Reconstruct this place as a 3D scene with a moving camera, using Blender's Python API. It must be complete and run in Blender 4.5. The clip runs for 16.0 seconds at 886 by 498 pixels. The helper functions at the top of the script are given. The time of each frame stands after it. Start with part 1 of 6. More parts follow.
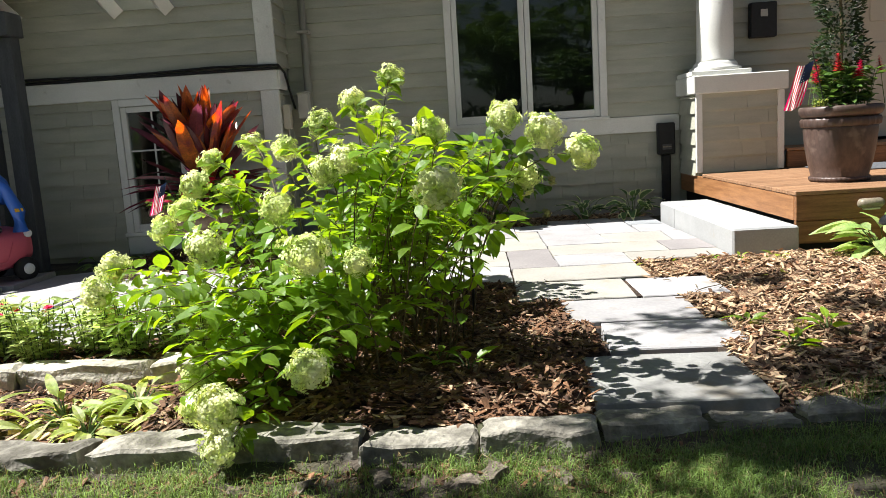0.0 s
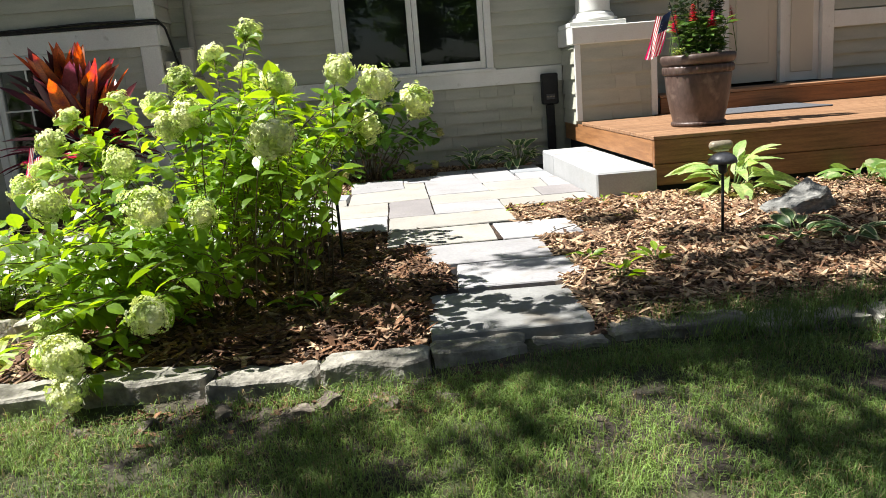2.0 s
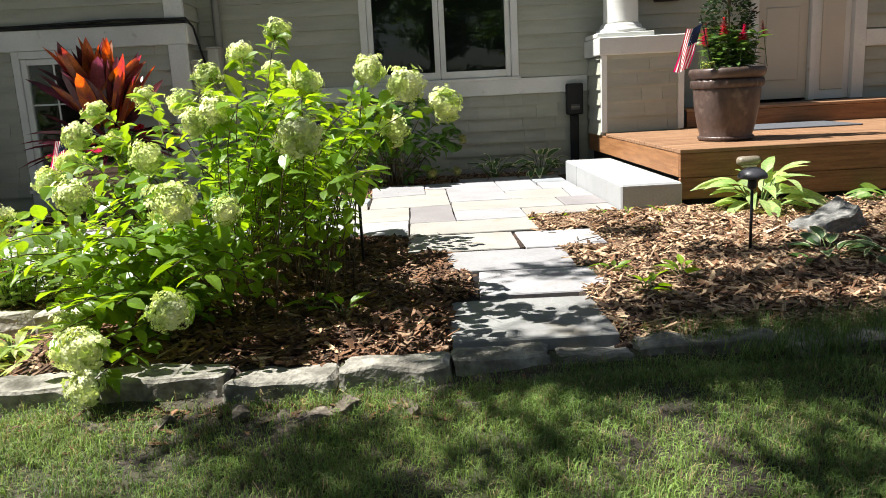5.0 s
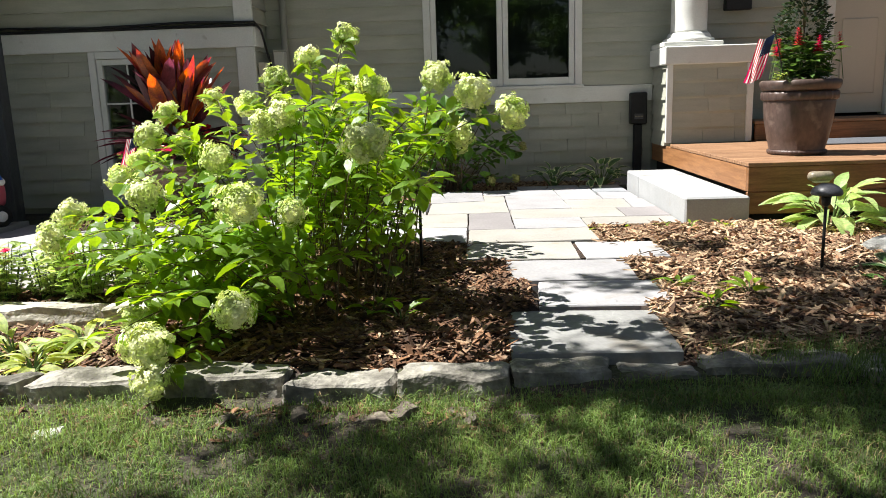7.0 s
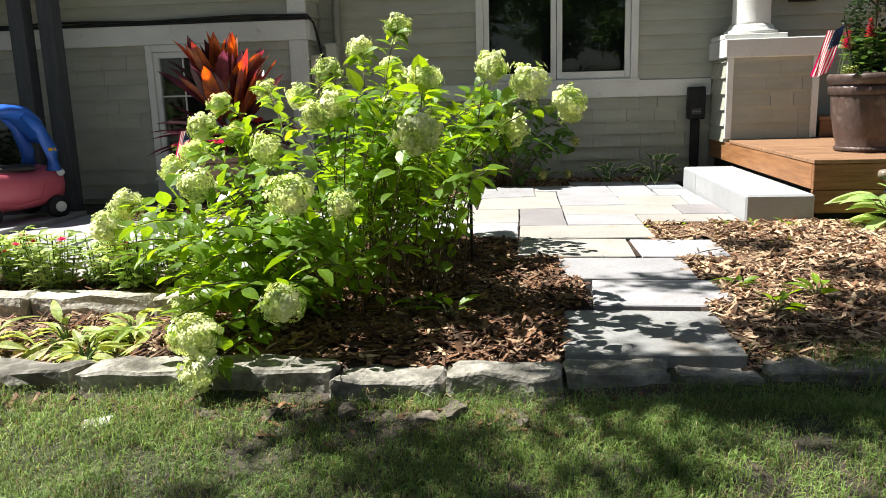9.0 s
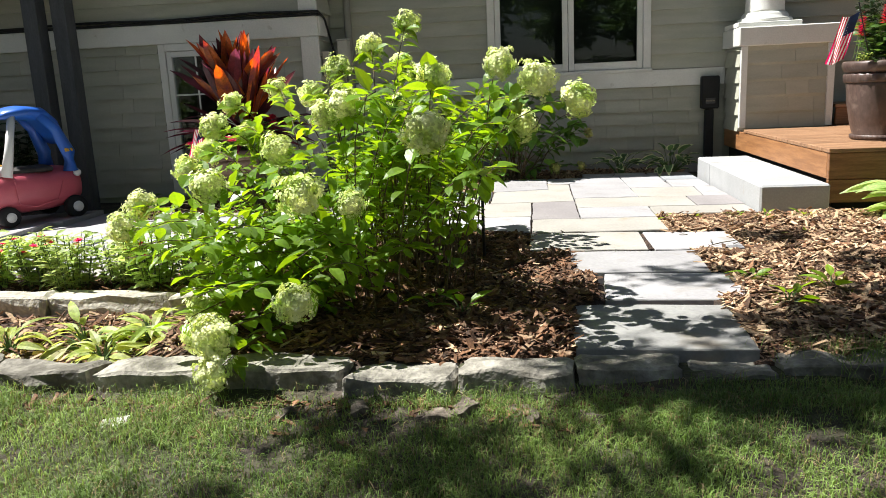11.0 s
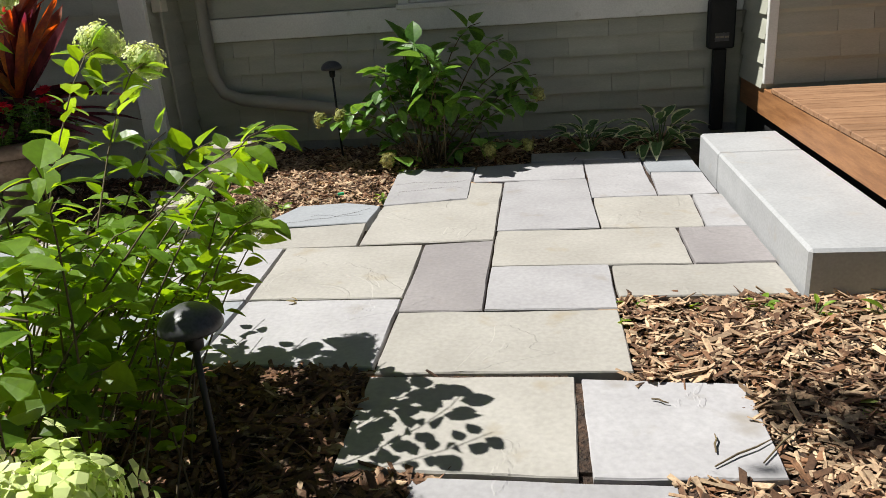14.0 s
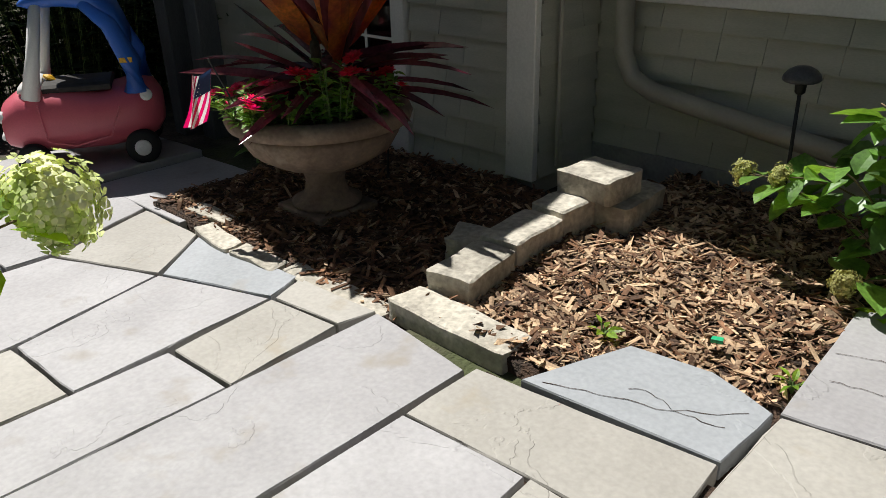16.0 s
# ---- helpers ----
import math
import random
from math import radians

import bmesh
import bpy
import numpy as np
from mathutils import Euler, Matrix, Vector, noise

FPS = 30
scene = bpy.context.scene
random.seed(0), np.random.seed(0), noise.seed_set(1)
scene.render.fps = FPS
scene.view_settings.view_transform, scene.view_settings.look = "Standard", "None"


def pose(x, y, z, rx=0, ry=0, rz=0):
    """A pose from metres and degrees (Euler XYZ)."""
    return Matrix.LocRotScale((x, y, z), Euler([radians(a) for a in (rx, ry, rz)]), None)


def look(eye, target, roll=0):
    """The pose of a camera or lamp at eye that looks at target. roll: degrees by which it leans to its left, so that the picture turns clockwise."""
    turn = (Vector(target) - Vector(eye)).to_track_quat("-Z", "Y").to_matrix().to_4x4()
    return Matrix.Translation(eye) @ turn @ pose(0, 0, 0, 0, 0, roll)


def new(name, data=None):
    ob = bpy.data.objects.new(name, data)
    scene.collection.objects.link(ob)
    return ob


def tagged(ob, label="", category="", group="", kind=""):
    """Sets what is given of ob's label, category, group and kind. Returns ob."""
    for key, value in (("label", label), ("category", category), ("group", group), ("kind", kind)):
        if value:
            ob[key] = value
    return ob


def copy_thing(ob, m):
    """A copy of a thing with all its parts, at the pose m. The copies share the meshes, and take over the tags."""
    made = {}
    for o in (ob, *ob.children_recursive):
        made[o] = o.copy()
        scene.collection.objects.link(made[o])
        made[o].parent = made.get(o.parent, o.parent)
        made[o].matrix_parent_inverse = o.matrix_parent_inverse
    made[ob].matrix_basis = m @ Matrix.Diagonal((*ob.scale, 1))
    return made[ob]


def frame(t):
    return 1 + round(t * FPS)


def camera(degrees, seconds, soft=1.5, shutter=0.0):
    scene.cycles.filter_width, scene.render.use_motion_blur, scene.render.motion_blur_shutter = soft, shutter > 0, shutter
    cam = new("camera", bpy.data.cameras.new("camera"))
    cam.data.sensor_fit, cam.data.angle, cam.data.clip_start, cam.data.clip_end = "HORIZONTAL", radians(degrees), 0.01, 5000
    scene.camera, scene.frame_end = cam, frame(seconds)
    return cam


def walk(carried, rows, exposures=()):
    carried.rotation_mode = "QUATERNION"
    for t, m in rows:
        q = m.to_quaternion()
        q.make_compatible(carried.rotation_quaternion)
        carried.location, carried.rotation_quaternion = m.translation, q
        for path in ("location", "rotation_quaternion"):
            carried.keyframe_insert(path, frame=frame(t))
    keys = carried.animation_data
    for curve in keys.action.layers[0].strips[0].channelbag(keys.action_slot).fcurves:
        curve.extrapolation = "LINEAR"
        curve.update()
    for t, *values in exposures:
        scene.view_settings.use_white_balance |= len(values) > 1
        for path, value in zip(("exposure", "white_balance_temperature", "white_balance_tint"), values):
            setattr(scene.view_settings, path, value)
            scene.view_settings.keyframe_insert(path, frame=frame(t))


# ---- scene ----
cam = camera(60.5, 16.0, soft=0.7)
PATH = [
    (0, (-0.511, -4.956, 0.915), (-0.609, -2.981, 0.614), -3.6),
    (0.5, (-0.317, -4.985, 0.879), (-0.397, -3.021, 0.514), -3.4),
    (1, (-0.217, -5.084, 0.876), (-0.231, -3.13, 0.449), -3.5),
    (1.5, (-0.198, -5.127, 0.881), (-0.147, -3.177, 0.441), -4.6),
    (2, (-0.203, -5.139, 0.886), (-0.111, -3.188, 0.456), -4.7),
    (2.5, (-0.207, -5.147, 0.887), (-0.077, -3.196, 0.469), -4.3),
    (3, (-0.225, -5.125, 0.884), (-0.124, -3.169, 0.477), -4.0),
    (5.3, (-0.239, -5.089, 0.871), (-0.202, -3.131, 0.464), -2.6),
    (5.5, (-0.255, -5.08, 0.875), (-0.243, -3.122, 0.47), -2.6),
    (6, (-0.258, -5.062, 0.869), (-0.321, -3.103, 0.471), -2.8),
    (6.5, (-0.262, -5.071, 0.879), (-0.341, -3.11, 0.493), -2.4),
    (7, (-0.267, -5.078, 0.878), (-0.353, -3.118, 0.49), -1.8),
    (7.5, (-0.272, -5.062, 0.868), (-0.371, -3.106, 0.461), -1.5),
    (8, (-0.275, -5.041, 0.861), (-0.399, -3.091, 0.433), -1.5),
    (8.5, (-0.273, -5.03, 0.862), (-0.428, -3.08, 0.448), -1.4),
    (9, (-0.287, -5.006, 0.862), (-0.498, -3.057, 0.466), -1.6),
    (9.2, (-0.295, -5.023, 0.872), (-0.539, -3.076, 0.486), -1.8),
    (11.3, (-0.25, -5.002, 0.882), (-0.504, -3.066, 0.45), -3.0),
    (11.5, (-0.226, -4.924, 0.855), (-0.479, -3.005, 0.351), -3.6),
    (12, (-0.167, -4.396, 0.801), (-0.383, -2.477, 0.28), -5.3),
    (12.5, (-0.012, -3.884, 0.905), (-0.081, -1.964, 0.348), -5.2),
    (13, (0.018, -3.323, 1.071), (-0.218, -1.405, 0.556), -0.8),
    (13.2, (0.01, -3.155, 1.126), (-0.270, -1.245, 0.616), 0.0),
    (13.5, (0.06, -2.941, 1.194), (-0.189, -1.027, 0.669), -0.7),
    (14, (0.244, -2.534, 1.178), (-0.027, -0.674, 0.493), -4.2),
    (14.5, (0.239, -2.032, 1.197), (-0.328, -0.271, 0.436), -6.8),
    (15, (0.179, -1.504, 1.303), (-0.658, 0.152, 0.556), -5.1),
    (15.5, (0.119, -0.93, 1.288), (-0.945, 0.566, 0.495), -4.6),
    (16, (-0.094, -0.432, 1.293), (-1.38, 0.846, 0.449), -1.5),
]
EXPO = [(0, 1.10), (12.0, 1.04), (12.4, 0.88), (13.0, 0.64), (14.2, 0.48), (15, 0.45), (16, 0.38)]
walk(cam, [(t, look(eye, target, roll)) for t, eye, target, roll in PATH], EXPO)

# ---- light ----
SUN_EL, SUN_ROT = radians(58), radians(-84)
TO_SUN = Vector((math.sin(SUN_ROT) * math.cos(SUN_EL), math.cos(SUN_ROT) * math.cos(SUN_EL), math.sin(SUN_EL)))
world = bpy.data.worlds.new("sky")
scene.world = world
world.use_nodes = True
wn = world.node_tree.nodes
sky = wn.new("ShaderNodeTexSky")
sky.sky_type, sky.sun_disc, sky.sun_elevation, sky.sun_rotation = "NISHITA", False, SUN_EL, SUN_ROT
haze = wn.new("ShaderNodeHueSaturation")  # a milky summer sky
haze.inputs["Saturation"].default_value = 0.78
world.node_tree.links.new(sky.outputs[0], haze.inputs["Color"])
world.node_tree.links.new(haze.outputs[0], wn["Background"].inputs[0])
wn["Background"].inputs[1].default_value = 0.027
sun_data = bpy.data.lights.new("sun", "SUN")
sun_data.energy, sun_data.angle, sun_data.color = 5.0, radians(0.55), (1.0, 0.98, 0.935)
sun = new("sun", sun_data)
sun.matrix_world = look(TO_SUN * 30, (0, 0, 0))


# ---- materials ----
def mat(name, base, alt=None, rough=0.75, scale=6.0, fine=70.0, bump=0.25, dist=0.004, metal=0.0, rand=0.12, island=0.0, thin=0.0, stretch=(1, 1, 1), contrast=(0.35, 0.65), speck=0.25, coat=0.0):
    m = bpy.data.materials.new(name)
    m.use_nodes = True
    t = m.node_tree
    n, l = t.nodes, t.links
    bsdf = n["Principled BSDF"]
    geo = n.new("ShaderNodeNewGeometry")
    mp = n.new("ShaderNodeMapping")
    mp.inputs["Scale"].default_value = stretch
    l.new(geo.outputs["Position"], mp.inputs["Vector"])
    big = n.new("ShaderNodeTexNoise")
    big.inputs["Scale"].default_value, big.inputs["Detail"].default_value = scale, 5
    small = n.new("ShaderNodeTexNoise")
    small.inputs["Scale"].default_value, small.inputs["Detail"].default_value = fine, 3
    for o in (big, small):
        l.new(mp.outputs[0], o.inputs["Vector"])
    ramp = n.new("ShaderNodeValToRGB")
    alt = alt or tuple(c * 0.72 for c in base)
    ramp.color_ramp.elements[0].position, ramp.color_ramp.elements[1].position = contrast
    ramp.color_ramp.elements[0].color, ramp.color_ramp.elements[1].color = (*alt, 1), (*base, 1)
    l.new(big.outputs["Fac"], ramp.inputs[0])
    # brightness: per object, per island, and fine speckle
    info = n.new("ShaderNodeObjectInfo")
    v1 = n.new("ShaderNodeMapRange")
    v1.inputs[3].default_value, v1.inputs[4].default_value = 1 - rand, 1 + rand
    l.new(info.outputs["Random"], v1.inputs[0])
    v2 = n.new("ShaderNodeMapRange")
    v2.inputs[3].default_value, v2.inputs[4].default_value = 1 - island, 1 + island
    l.new(geo.outputs["Random Per Island"], v2.inputs[0])
    v3 = n.new("ShaderNodeMapRange")
    v3.inputs[1].default_value, v3.inputs[2].default_value = 0.3, 0.7
    v3.inputs[3].default_value, v3.inputs[4].default_value = 1 - speck, 1 + speck
    l.new(small.outputs["Fac"], v3.inputs[0])
    m1, m2 = n.new("ShaderNodeMath"), n.new("ShaderNodeMath")
    m1.operation = m2.operation = "MULTIPLY"
    l.new(v1.outputs[0], m1.inputs[0]), l.new(v2.outputs[0], m1.inputs[1])
    l.new(m1.outputs[0], m2.inputs[0]), l.new(v3.outputs[0], m2.inputs[1])
    hsv = n.new("ShaderNodeHueSaturation")
    l.new(ramp.outputs[0], hsv.inputs["Color"]), l.new(m2.outputs[0], hsv.inputs["Value"])
    l.new(hsv.outputs[0], bsdf.inputs["Base Color"])
    bsdf.inputs["Roughness"].default_value, bsdf.inputs["Metallic"].default_value = rough, metal
    bsdf.inputs["Coat Weight"].default_value = coat
    if bump:
        b = n.new("ShaderNodeBump")
        b.inputs["Strength"].default_value, b.inputs["Distance"].default_value = bump, dist
        l.new(small.outputs["Fac"], b.inputs["Height"])
        l.new(b.outputs[0], bsdf.inputs["Normal"])
    if thin:
        tr = n.new("ShaderNodeBsdfTranslucent")
        warm = n.new("ShaderNodeHueSaturation")
        warm.inputs["Hue"].default_value, warm.inputs["Saturation"].default_value, warm.inputs["Value"].default_value = 0.472, 1.12, 2.1
        l.new(hsv.outputs[0], warm.inputs["Color"]), l.new(warm.outputs[0], tr.inputs[0])
        mix = n.new("ShaderNodeMixShader")
        mix.inputs[0].default_value = thin
        l.new(bsdf.outputs[0], mix.inputs[1]), l.new(tr.outputs[0], mix.inputs[2])
        l.new(mix.outputs[0], n["Material Output"].inputs[0])
    return m


def crossed(m, other, scale, low, high, rough=None):
    """Lays blotches of another colour over a material's base colour."""
    t = m.node_tree
    n, l = t.nodes, t.links
    bsdf = n["Principled BSDF"]
    was = bsdf.inputs["Base Color"].links[0].from_socket
    geo = n.new("ShaderNodeNewGeometry")
    noi = n.new("ShaderNodeTexNoise")
    noi.inputs["Scale"].default_value, noi.inputs["Detail"].default_value = scale, 6
    l.new(geo.outputs["Position"], noi.inputs["Vector"])
    mr = n.new("ShaderNodeMapRange")
    mr.inputs[1].default_value, mr.inputs[2].default_value = low, high
    l.new(noi.outputs["Fac"], mr.inputs[0])
    mix = n.new("ShaderNodeMix")
    mix.data_type = "RGBA"
    l.new(mr.outputs[0], mix.inputs["Factor"])
    l.new(was, mix.inputs["A"])
    mix.inputs["B"].default_value = (*other, 1)
    l.new(mix.outputs["Result"], bsdf.inputs["Base Color"])
    return m


def cleft(m, scale, depth):
    """Adds the thin ledges of split stone under a material's fine bump."""
    t = m.node_tree
    n, l = t.nodes, t.links
    fine = n["Principled BSDF"].inputs["Normal"].links[0].from_node
    geo = n.new("ShaderNodeNewGeometry")
    noi = n.new("ShaderNodeTexNoise")
    noi.inputs["Scale"].default_value, noi.inputs["Detail"].default_value, noi.inputs["Distortion"].default_value = scale, 5, 0.6
    l.new(geo.outputs["Position"], noi.inputs["Vector"])
    total = None
    for low in (0.585, 0.67):
        mr = n.new("ShaderNodeMapRange")
        mr.inputs[1].default_value, mr.inputs[2].default_value = low, low + 0.008
        l.new(noi.outputs["Fac"], mr.inputs[0])
        if total is None:
            total = mr.outputs[0]
        else:
            add = n.new("ShaderNodeMath")
            l.new(total, add.inputs[0]), l.new(mr.outputs[0], add.inputs[1])
            total = add.outputs[0]
    b = n.new("ShaderNodeBump")
    b.inputs["Strength"].default_value, b.inputs["Distance"].default_value = 0.8, depth
    l.new(total, b.inputs["Height"])
    l.new(b.outputs[0], fine.inputs["Normal"])


M_SIDING = mat("painted_siding", (0.465, 0.465, 0.385), (0.395, 0.397, 0.325), 0.6, 2.5, 60, 0.2, 0.002, rand=0.07, speck=0.08, stretch=(1, 1, 5))
M_WHITE = crossed(mat("white_trim_paint", (0.78, 0.78, 0.74), (0.7, 0.7, 0.66), 0.45, 3, 90, 0.12, 0.0015, rand=0.03, speck=0.06), (0.42, 0.40, 0.34), 9, 0.66, 0.8)
M_DECK = mat("stained_cedar", (0.28, 0.128, 0.05), (0.18, 0.076, 0.028), 0.5, 3.2, 40, 0.2, 0.002, rand=0.14, stretch=(1, 9, 14), speck=0.22)
M_DECKX = mat("stained_cedar_board", (0.36, 0.17, 0.068), (0.24, 0.105, 0.04), 0.5, 3.2, 40, 0.2, 0.002, rand=0.15, stretch=(12, 1.2, 12), speck=0.22)
M_DECKTOP = mat("weathered_cedar", (0.35, 0.195, 0.105), (0.23, 0.12, 0.06), 0.6, 3.2, 40, 0.25, 0.002, rand=0.12, stretch=(1, 9, 14), speck=0.22)
M_FLAG_A = crossed(mat("bluestone_grey", (0.385, 0.375, 0.38), (0.33, 0.32, 0.325), 0.7, 3.5, 55, 0.3, 0.003, rand=0.1, speck=0.08), (0.28, 0.25, 0.21), 5, 0.60, 0.78)
M_FLAG_B = crossed(mat("bluestone_buff", (0.388, 0.368, 0.332), (0.332, 0.313, 0.28), 0.7, 3.0, 55, 0.3, 0.003, rand=0.08, speck=0.08), (0.32, 0.27, 0.19), 5, 0.60, 0.78)
M_FLAG_C = crossed(mat("bluestone_lilac", (0.29, 0.268, 0.265), (0.245, 0.226, 0.225), 0.7, 3.0, 55, 0.3, 0.003, rand=0.05, speck=0.08), (0.24, 0.21, 0.19), 5, 0.62, 0.8)
M_FLAG_D = crossed(mat("bluestone_blue", (0.34, 0.355, 0.375), (0.28, 0.295, 0.31), 0.7, 3.0, 55, 0.35, 0.004, rand=0.06, speck=0.08), (0.30, 0.27, 0.23), 4, 0.62, 0.8)
M_FLAG_E = crossed(mat("bluestone_dark", (0.30, 0.298, 0.285), (0.235, 0.232, 0.222), 0.7, 3.0, 55, 0.35, 0.004, rand=0.06, speck=0.1), (0.20, 0.17, 0.13), 5, 0.58, 0.75)
for m_ in (M_FLAG_A, M_FLAG_B, M_FLAG_C, M_FLAG_D, M_FLAG_E):
    cleft(m_, 2.2, 0.002)
M_LIME = crossed(mat("limestone", (0.52, 0.48, 0.40), (0.36, 0.33, 0.275), 0.85, 7, 38, 0.8, 0.012, rand=0.12, speck=0.25), (0.27, 0.24, 0.195), 6, 0.58, 0.76)
# darker than M_LIME: weathering, plus the fronts' shade put into the blotches
M_EDGE = crossed(mat("weathered_shaded_edging_stone", (0.40, 0.375, 0.32), (0.19, 0.175, 0.145), 0.88, 8, 38, 0.9, 0.014, rand=0.14, speck=0.3), (0.11, 0.10, 0.08), 7, 0.50, 0.66)
M_STEP = crossed(mat("sawn_stone_step", (0.40, 0.405, 0.41), (0.34, 0.345, 0.35), 0.75, 3, 80, 0.25, 0.002, rand=0.02, speck=0.08), (0.36, 0.33, 0.29), 7, 0.62, 0.8)
M_MULCHBED = crossed(mat("mulch_ground", (0.085, 0.048, 0.029), (0.042, 0.025, 0.016), 0.95, 14, 60, 1.0, 0.03, rand=0, speck=0.5), (0.04, 0.028, 0.02), 20, 0.5, 0.65)
M_CHIP = crossed(mat("wood_chips", (0.215, 0.108, 0.054), (0.085, 0.042, 0.022), 0.85, 9, 120, 0.5, 0.004, rand=0, island=0.62, speck=0.3), (0.40, 0.28, 0.175), 17, 0.58, 0.70)
M_CHIP_PALE = mat("pale_wood_chips", (0.56, 0.405, 0.255), (0.38, 0.24, 0.14), 0.85, 9, 120, 0.5, 0.004, rand=0, island=0.45, speck=0.25)
M_SOIL = crossed(mat("lawn_soil", (0.085, 0.066, 0.05), (0.035, 0.028, 0.021), 0.95, 5, 45, 0.9, 0.02, rand=0, speck=0.45), (0.07, 0.085, 0.03), 1.6, 0.5, 0.65)
M_DIRT = mat("dry_dirt", (0.20, 0.165, 0.13), (0.12, 0.095, 0.072), 0.95, 9, 50, 0.9, 0.015, rand=0.2, speck=0.35)
M_GRASS = mat("grass", (0.21, 0.31, 0.08), (0.10, 0.17, 0.04), 0.5, 1.8, 30, 0, rand=0, island=0.5, thin=0.25, speck=0.15)
M_STRAW = mat("dry_grass", (0.34, 0.28, 0.14), (0.22, 0.17, 0.085), 0.8, 5, 30, 0, rand=0, island=0.4, thin=0.2)
M_LEAF = mat("hydrangea_leaf", (0.22, 0.37, 0.045), (0.14, 0.27, 0.032), 0.36, 5, 60, 0.35, 0.003, rand=0.3, island=0.35, thin=0.50, speck=0.12)
M_LEAF2 = mat("shade_leaf", (0.15, 0.30, 0.055), (0.09, 0.20, 0.038), 0.38, 6, 60, 0.3, 0.003, rand=0.2, island=0.3, thin=0.35)
M_SALVIA = mat("salvia_leaf", (0.11, 0.21, 0.05), (0.06, 0.13, 0.03), 0.4, 6, 60, 0.3, 0.003, rand=0.2, island=0.4, thin=0.3)
M_ZINNIA = mat("pale_zinnia_leaf", (0.46, 0.56, 0.22), (0.30, 0.43, 0.12), 0.5, 6, 60, 0.3, 0.003, rand=0.2, island=0.3, thin=0.35)
M_DARKLEAF = mat("dark_evergreen_leaf", (0.035, 0.07, 0.022), (0.02, 0.042, 0.015), 0.5, 6, 60, 0.3, 0.003, rand=0.2, island=0.35, thin=0.2)
M_HOSTA = crossed(mat("hosta_leaf", (0.17, 0.29, 0.07), (0.10, 0.20, 0.05), 0.45, 8, 60, 0.3, 0.003, rand=0.15, island=0.25, thin=0.35), (0.42, 0.46, 0.24), 14, 0.56, 0.62)
M_HOSTA_BLUE = crossed(mat("blue_green_hosta_leaf", (0.38, 0.49, 0.22), (0.26, 0.40, 0.12), 0.45, 8, 60, 0.3, 0.003, rand=0.2, island=0.2, thin=0.4), (0.50, 0.55, 0.22), 12, 0.58, 0.66)
M_HOSTA_EDGE = mat("cream_leaf_edge", (0.62, 0.64, 0.42), (0.50, 0.55, 0.30), 0.5, 8, 60, 0.3, 0.003, rand=0.1, island=0.1, thin=0.35)
M_HOSTA_PLAIN = mat("plain_hosta_leaf", (0.10, 0.19, 0.06), (0.06, 0.13, 0.04), 0.42, 8, 60, 0.3, 0.003, rand=0.15, island=0.2, thin=0.3)
M_HOSTA_PALE = crossed(mat("pale_hosta_leaf", (0.40, 0.46, 0.12), (0.26, 0.36, 0.09), 0.5, 8, 60, 0.3, 0.003, rand=0.15, island=0.25, thin=0.4), (0.55, 0.52, 0.30), 10, 0.55, 0.65)
M_BLOOM = crossed(mat("hydrangea_floret", (0.74, 0.82, 0.33), (0.52, 0.65, 0.20), 0.7, 9, 80, 0.2, 0.001, rand=0.12, island=0.25, thin=0.10, speck=0.06), (0.90, 0.91, 0.56), 11, 0.47, 0.60)
M_BLOOM_OLD = mat("faded_floret", (0.40, 0.42, 0.13), (0.28, 0.27, 0.09), 0.75, 9, 80, 0.2, 0.001, rand=0.1, island=0.25, thin=0.2)
M_STEM = mat("hydrangea_stem", (0.16, 0.12, 0.06), (0.09, 0.065, 0.035), 0.8, 12, 60, 0.3, rand=0.2)
M_GSTEM = mat("green_stem", (0.12, 0.19, 0.05), (0.08, 0.13, 0.03), 0.7, 12, 60, 0.2, rand=0.2)
M_BLACK = mat("black_metal", (0.018, 0.018, 0.02), (0.012, 0.012, 0.013), 0.55, 20, 120, 0.1, 0.001, rand=0.1)
# greyer, bluer than M_BLACK: the caps' sunlit sheen is put into the colour
M_CAP = mat("lightened_black_metal", (0.075, 0.075, 0.085), (0.05, 0.05, 0.056), 0.38, 20, 120, 0.1, 0.001, rand=0.1)
M_BLACKPL = mat("black_plastic", (0.013, 0.013, 0.013), (0.009, 0.009, 0.009), 0.75, 20, 120, 0.1, 0.001, rand=0.1)
M_GREYPOST = mat("dark_grey_stain", (0.075, 0.08, 0.085), (0.05, 0.053, 0.058), 0.6, 3, 50, 0.25, 0.002, rand=0.08, stretch=(6, 6, 1))
M_POT = crossed(mat("brown_glazed_pot", (0.105, 0.068, 0.056), (0.065, 0.042, 0.035), 0.42, 6, 45, 0.4, 0.003, rand=0, speck=0.2, stretch=(1, 1, 0.5)), (0.24, 0.18, 0.15), 9, 0.60, 0.8)
M_URN = crossed(mat("cast_stone_urn", (0.235, 0.168, 0.122), (0.15, 0.104, 0.076), 0.85, 7, 50, 0.5, 0.004, rand=0, speck=0.2), (0.34, 0.275, 0.21), 8, 0.60, 0.77)
M_TI = mat("ti_leaf", (0.15, 0.04, 0.045), (0.04, 0.015, 0.018), 0.2, 5, 60, 0.2, 0.002, rand=0.5, island=0.55, thin=0.3, stretch=(1, 1, 0.4))
# orange leaf hue, with the backlit glow of upright leaves put in
M_TI_O = mat("ti_leaf_backlit_orange", (0.52, 0.20, 0.045), (0.17, 0.035, 0.035), 0.28, 6, 60, 0.2, 0.002, rand=0.3, island=0.3, thin=0.45)
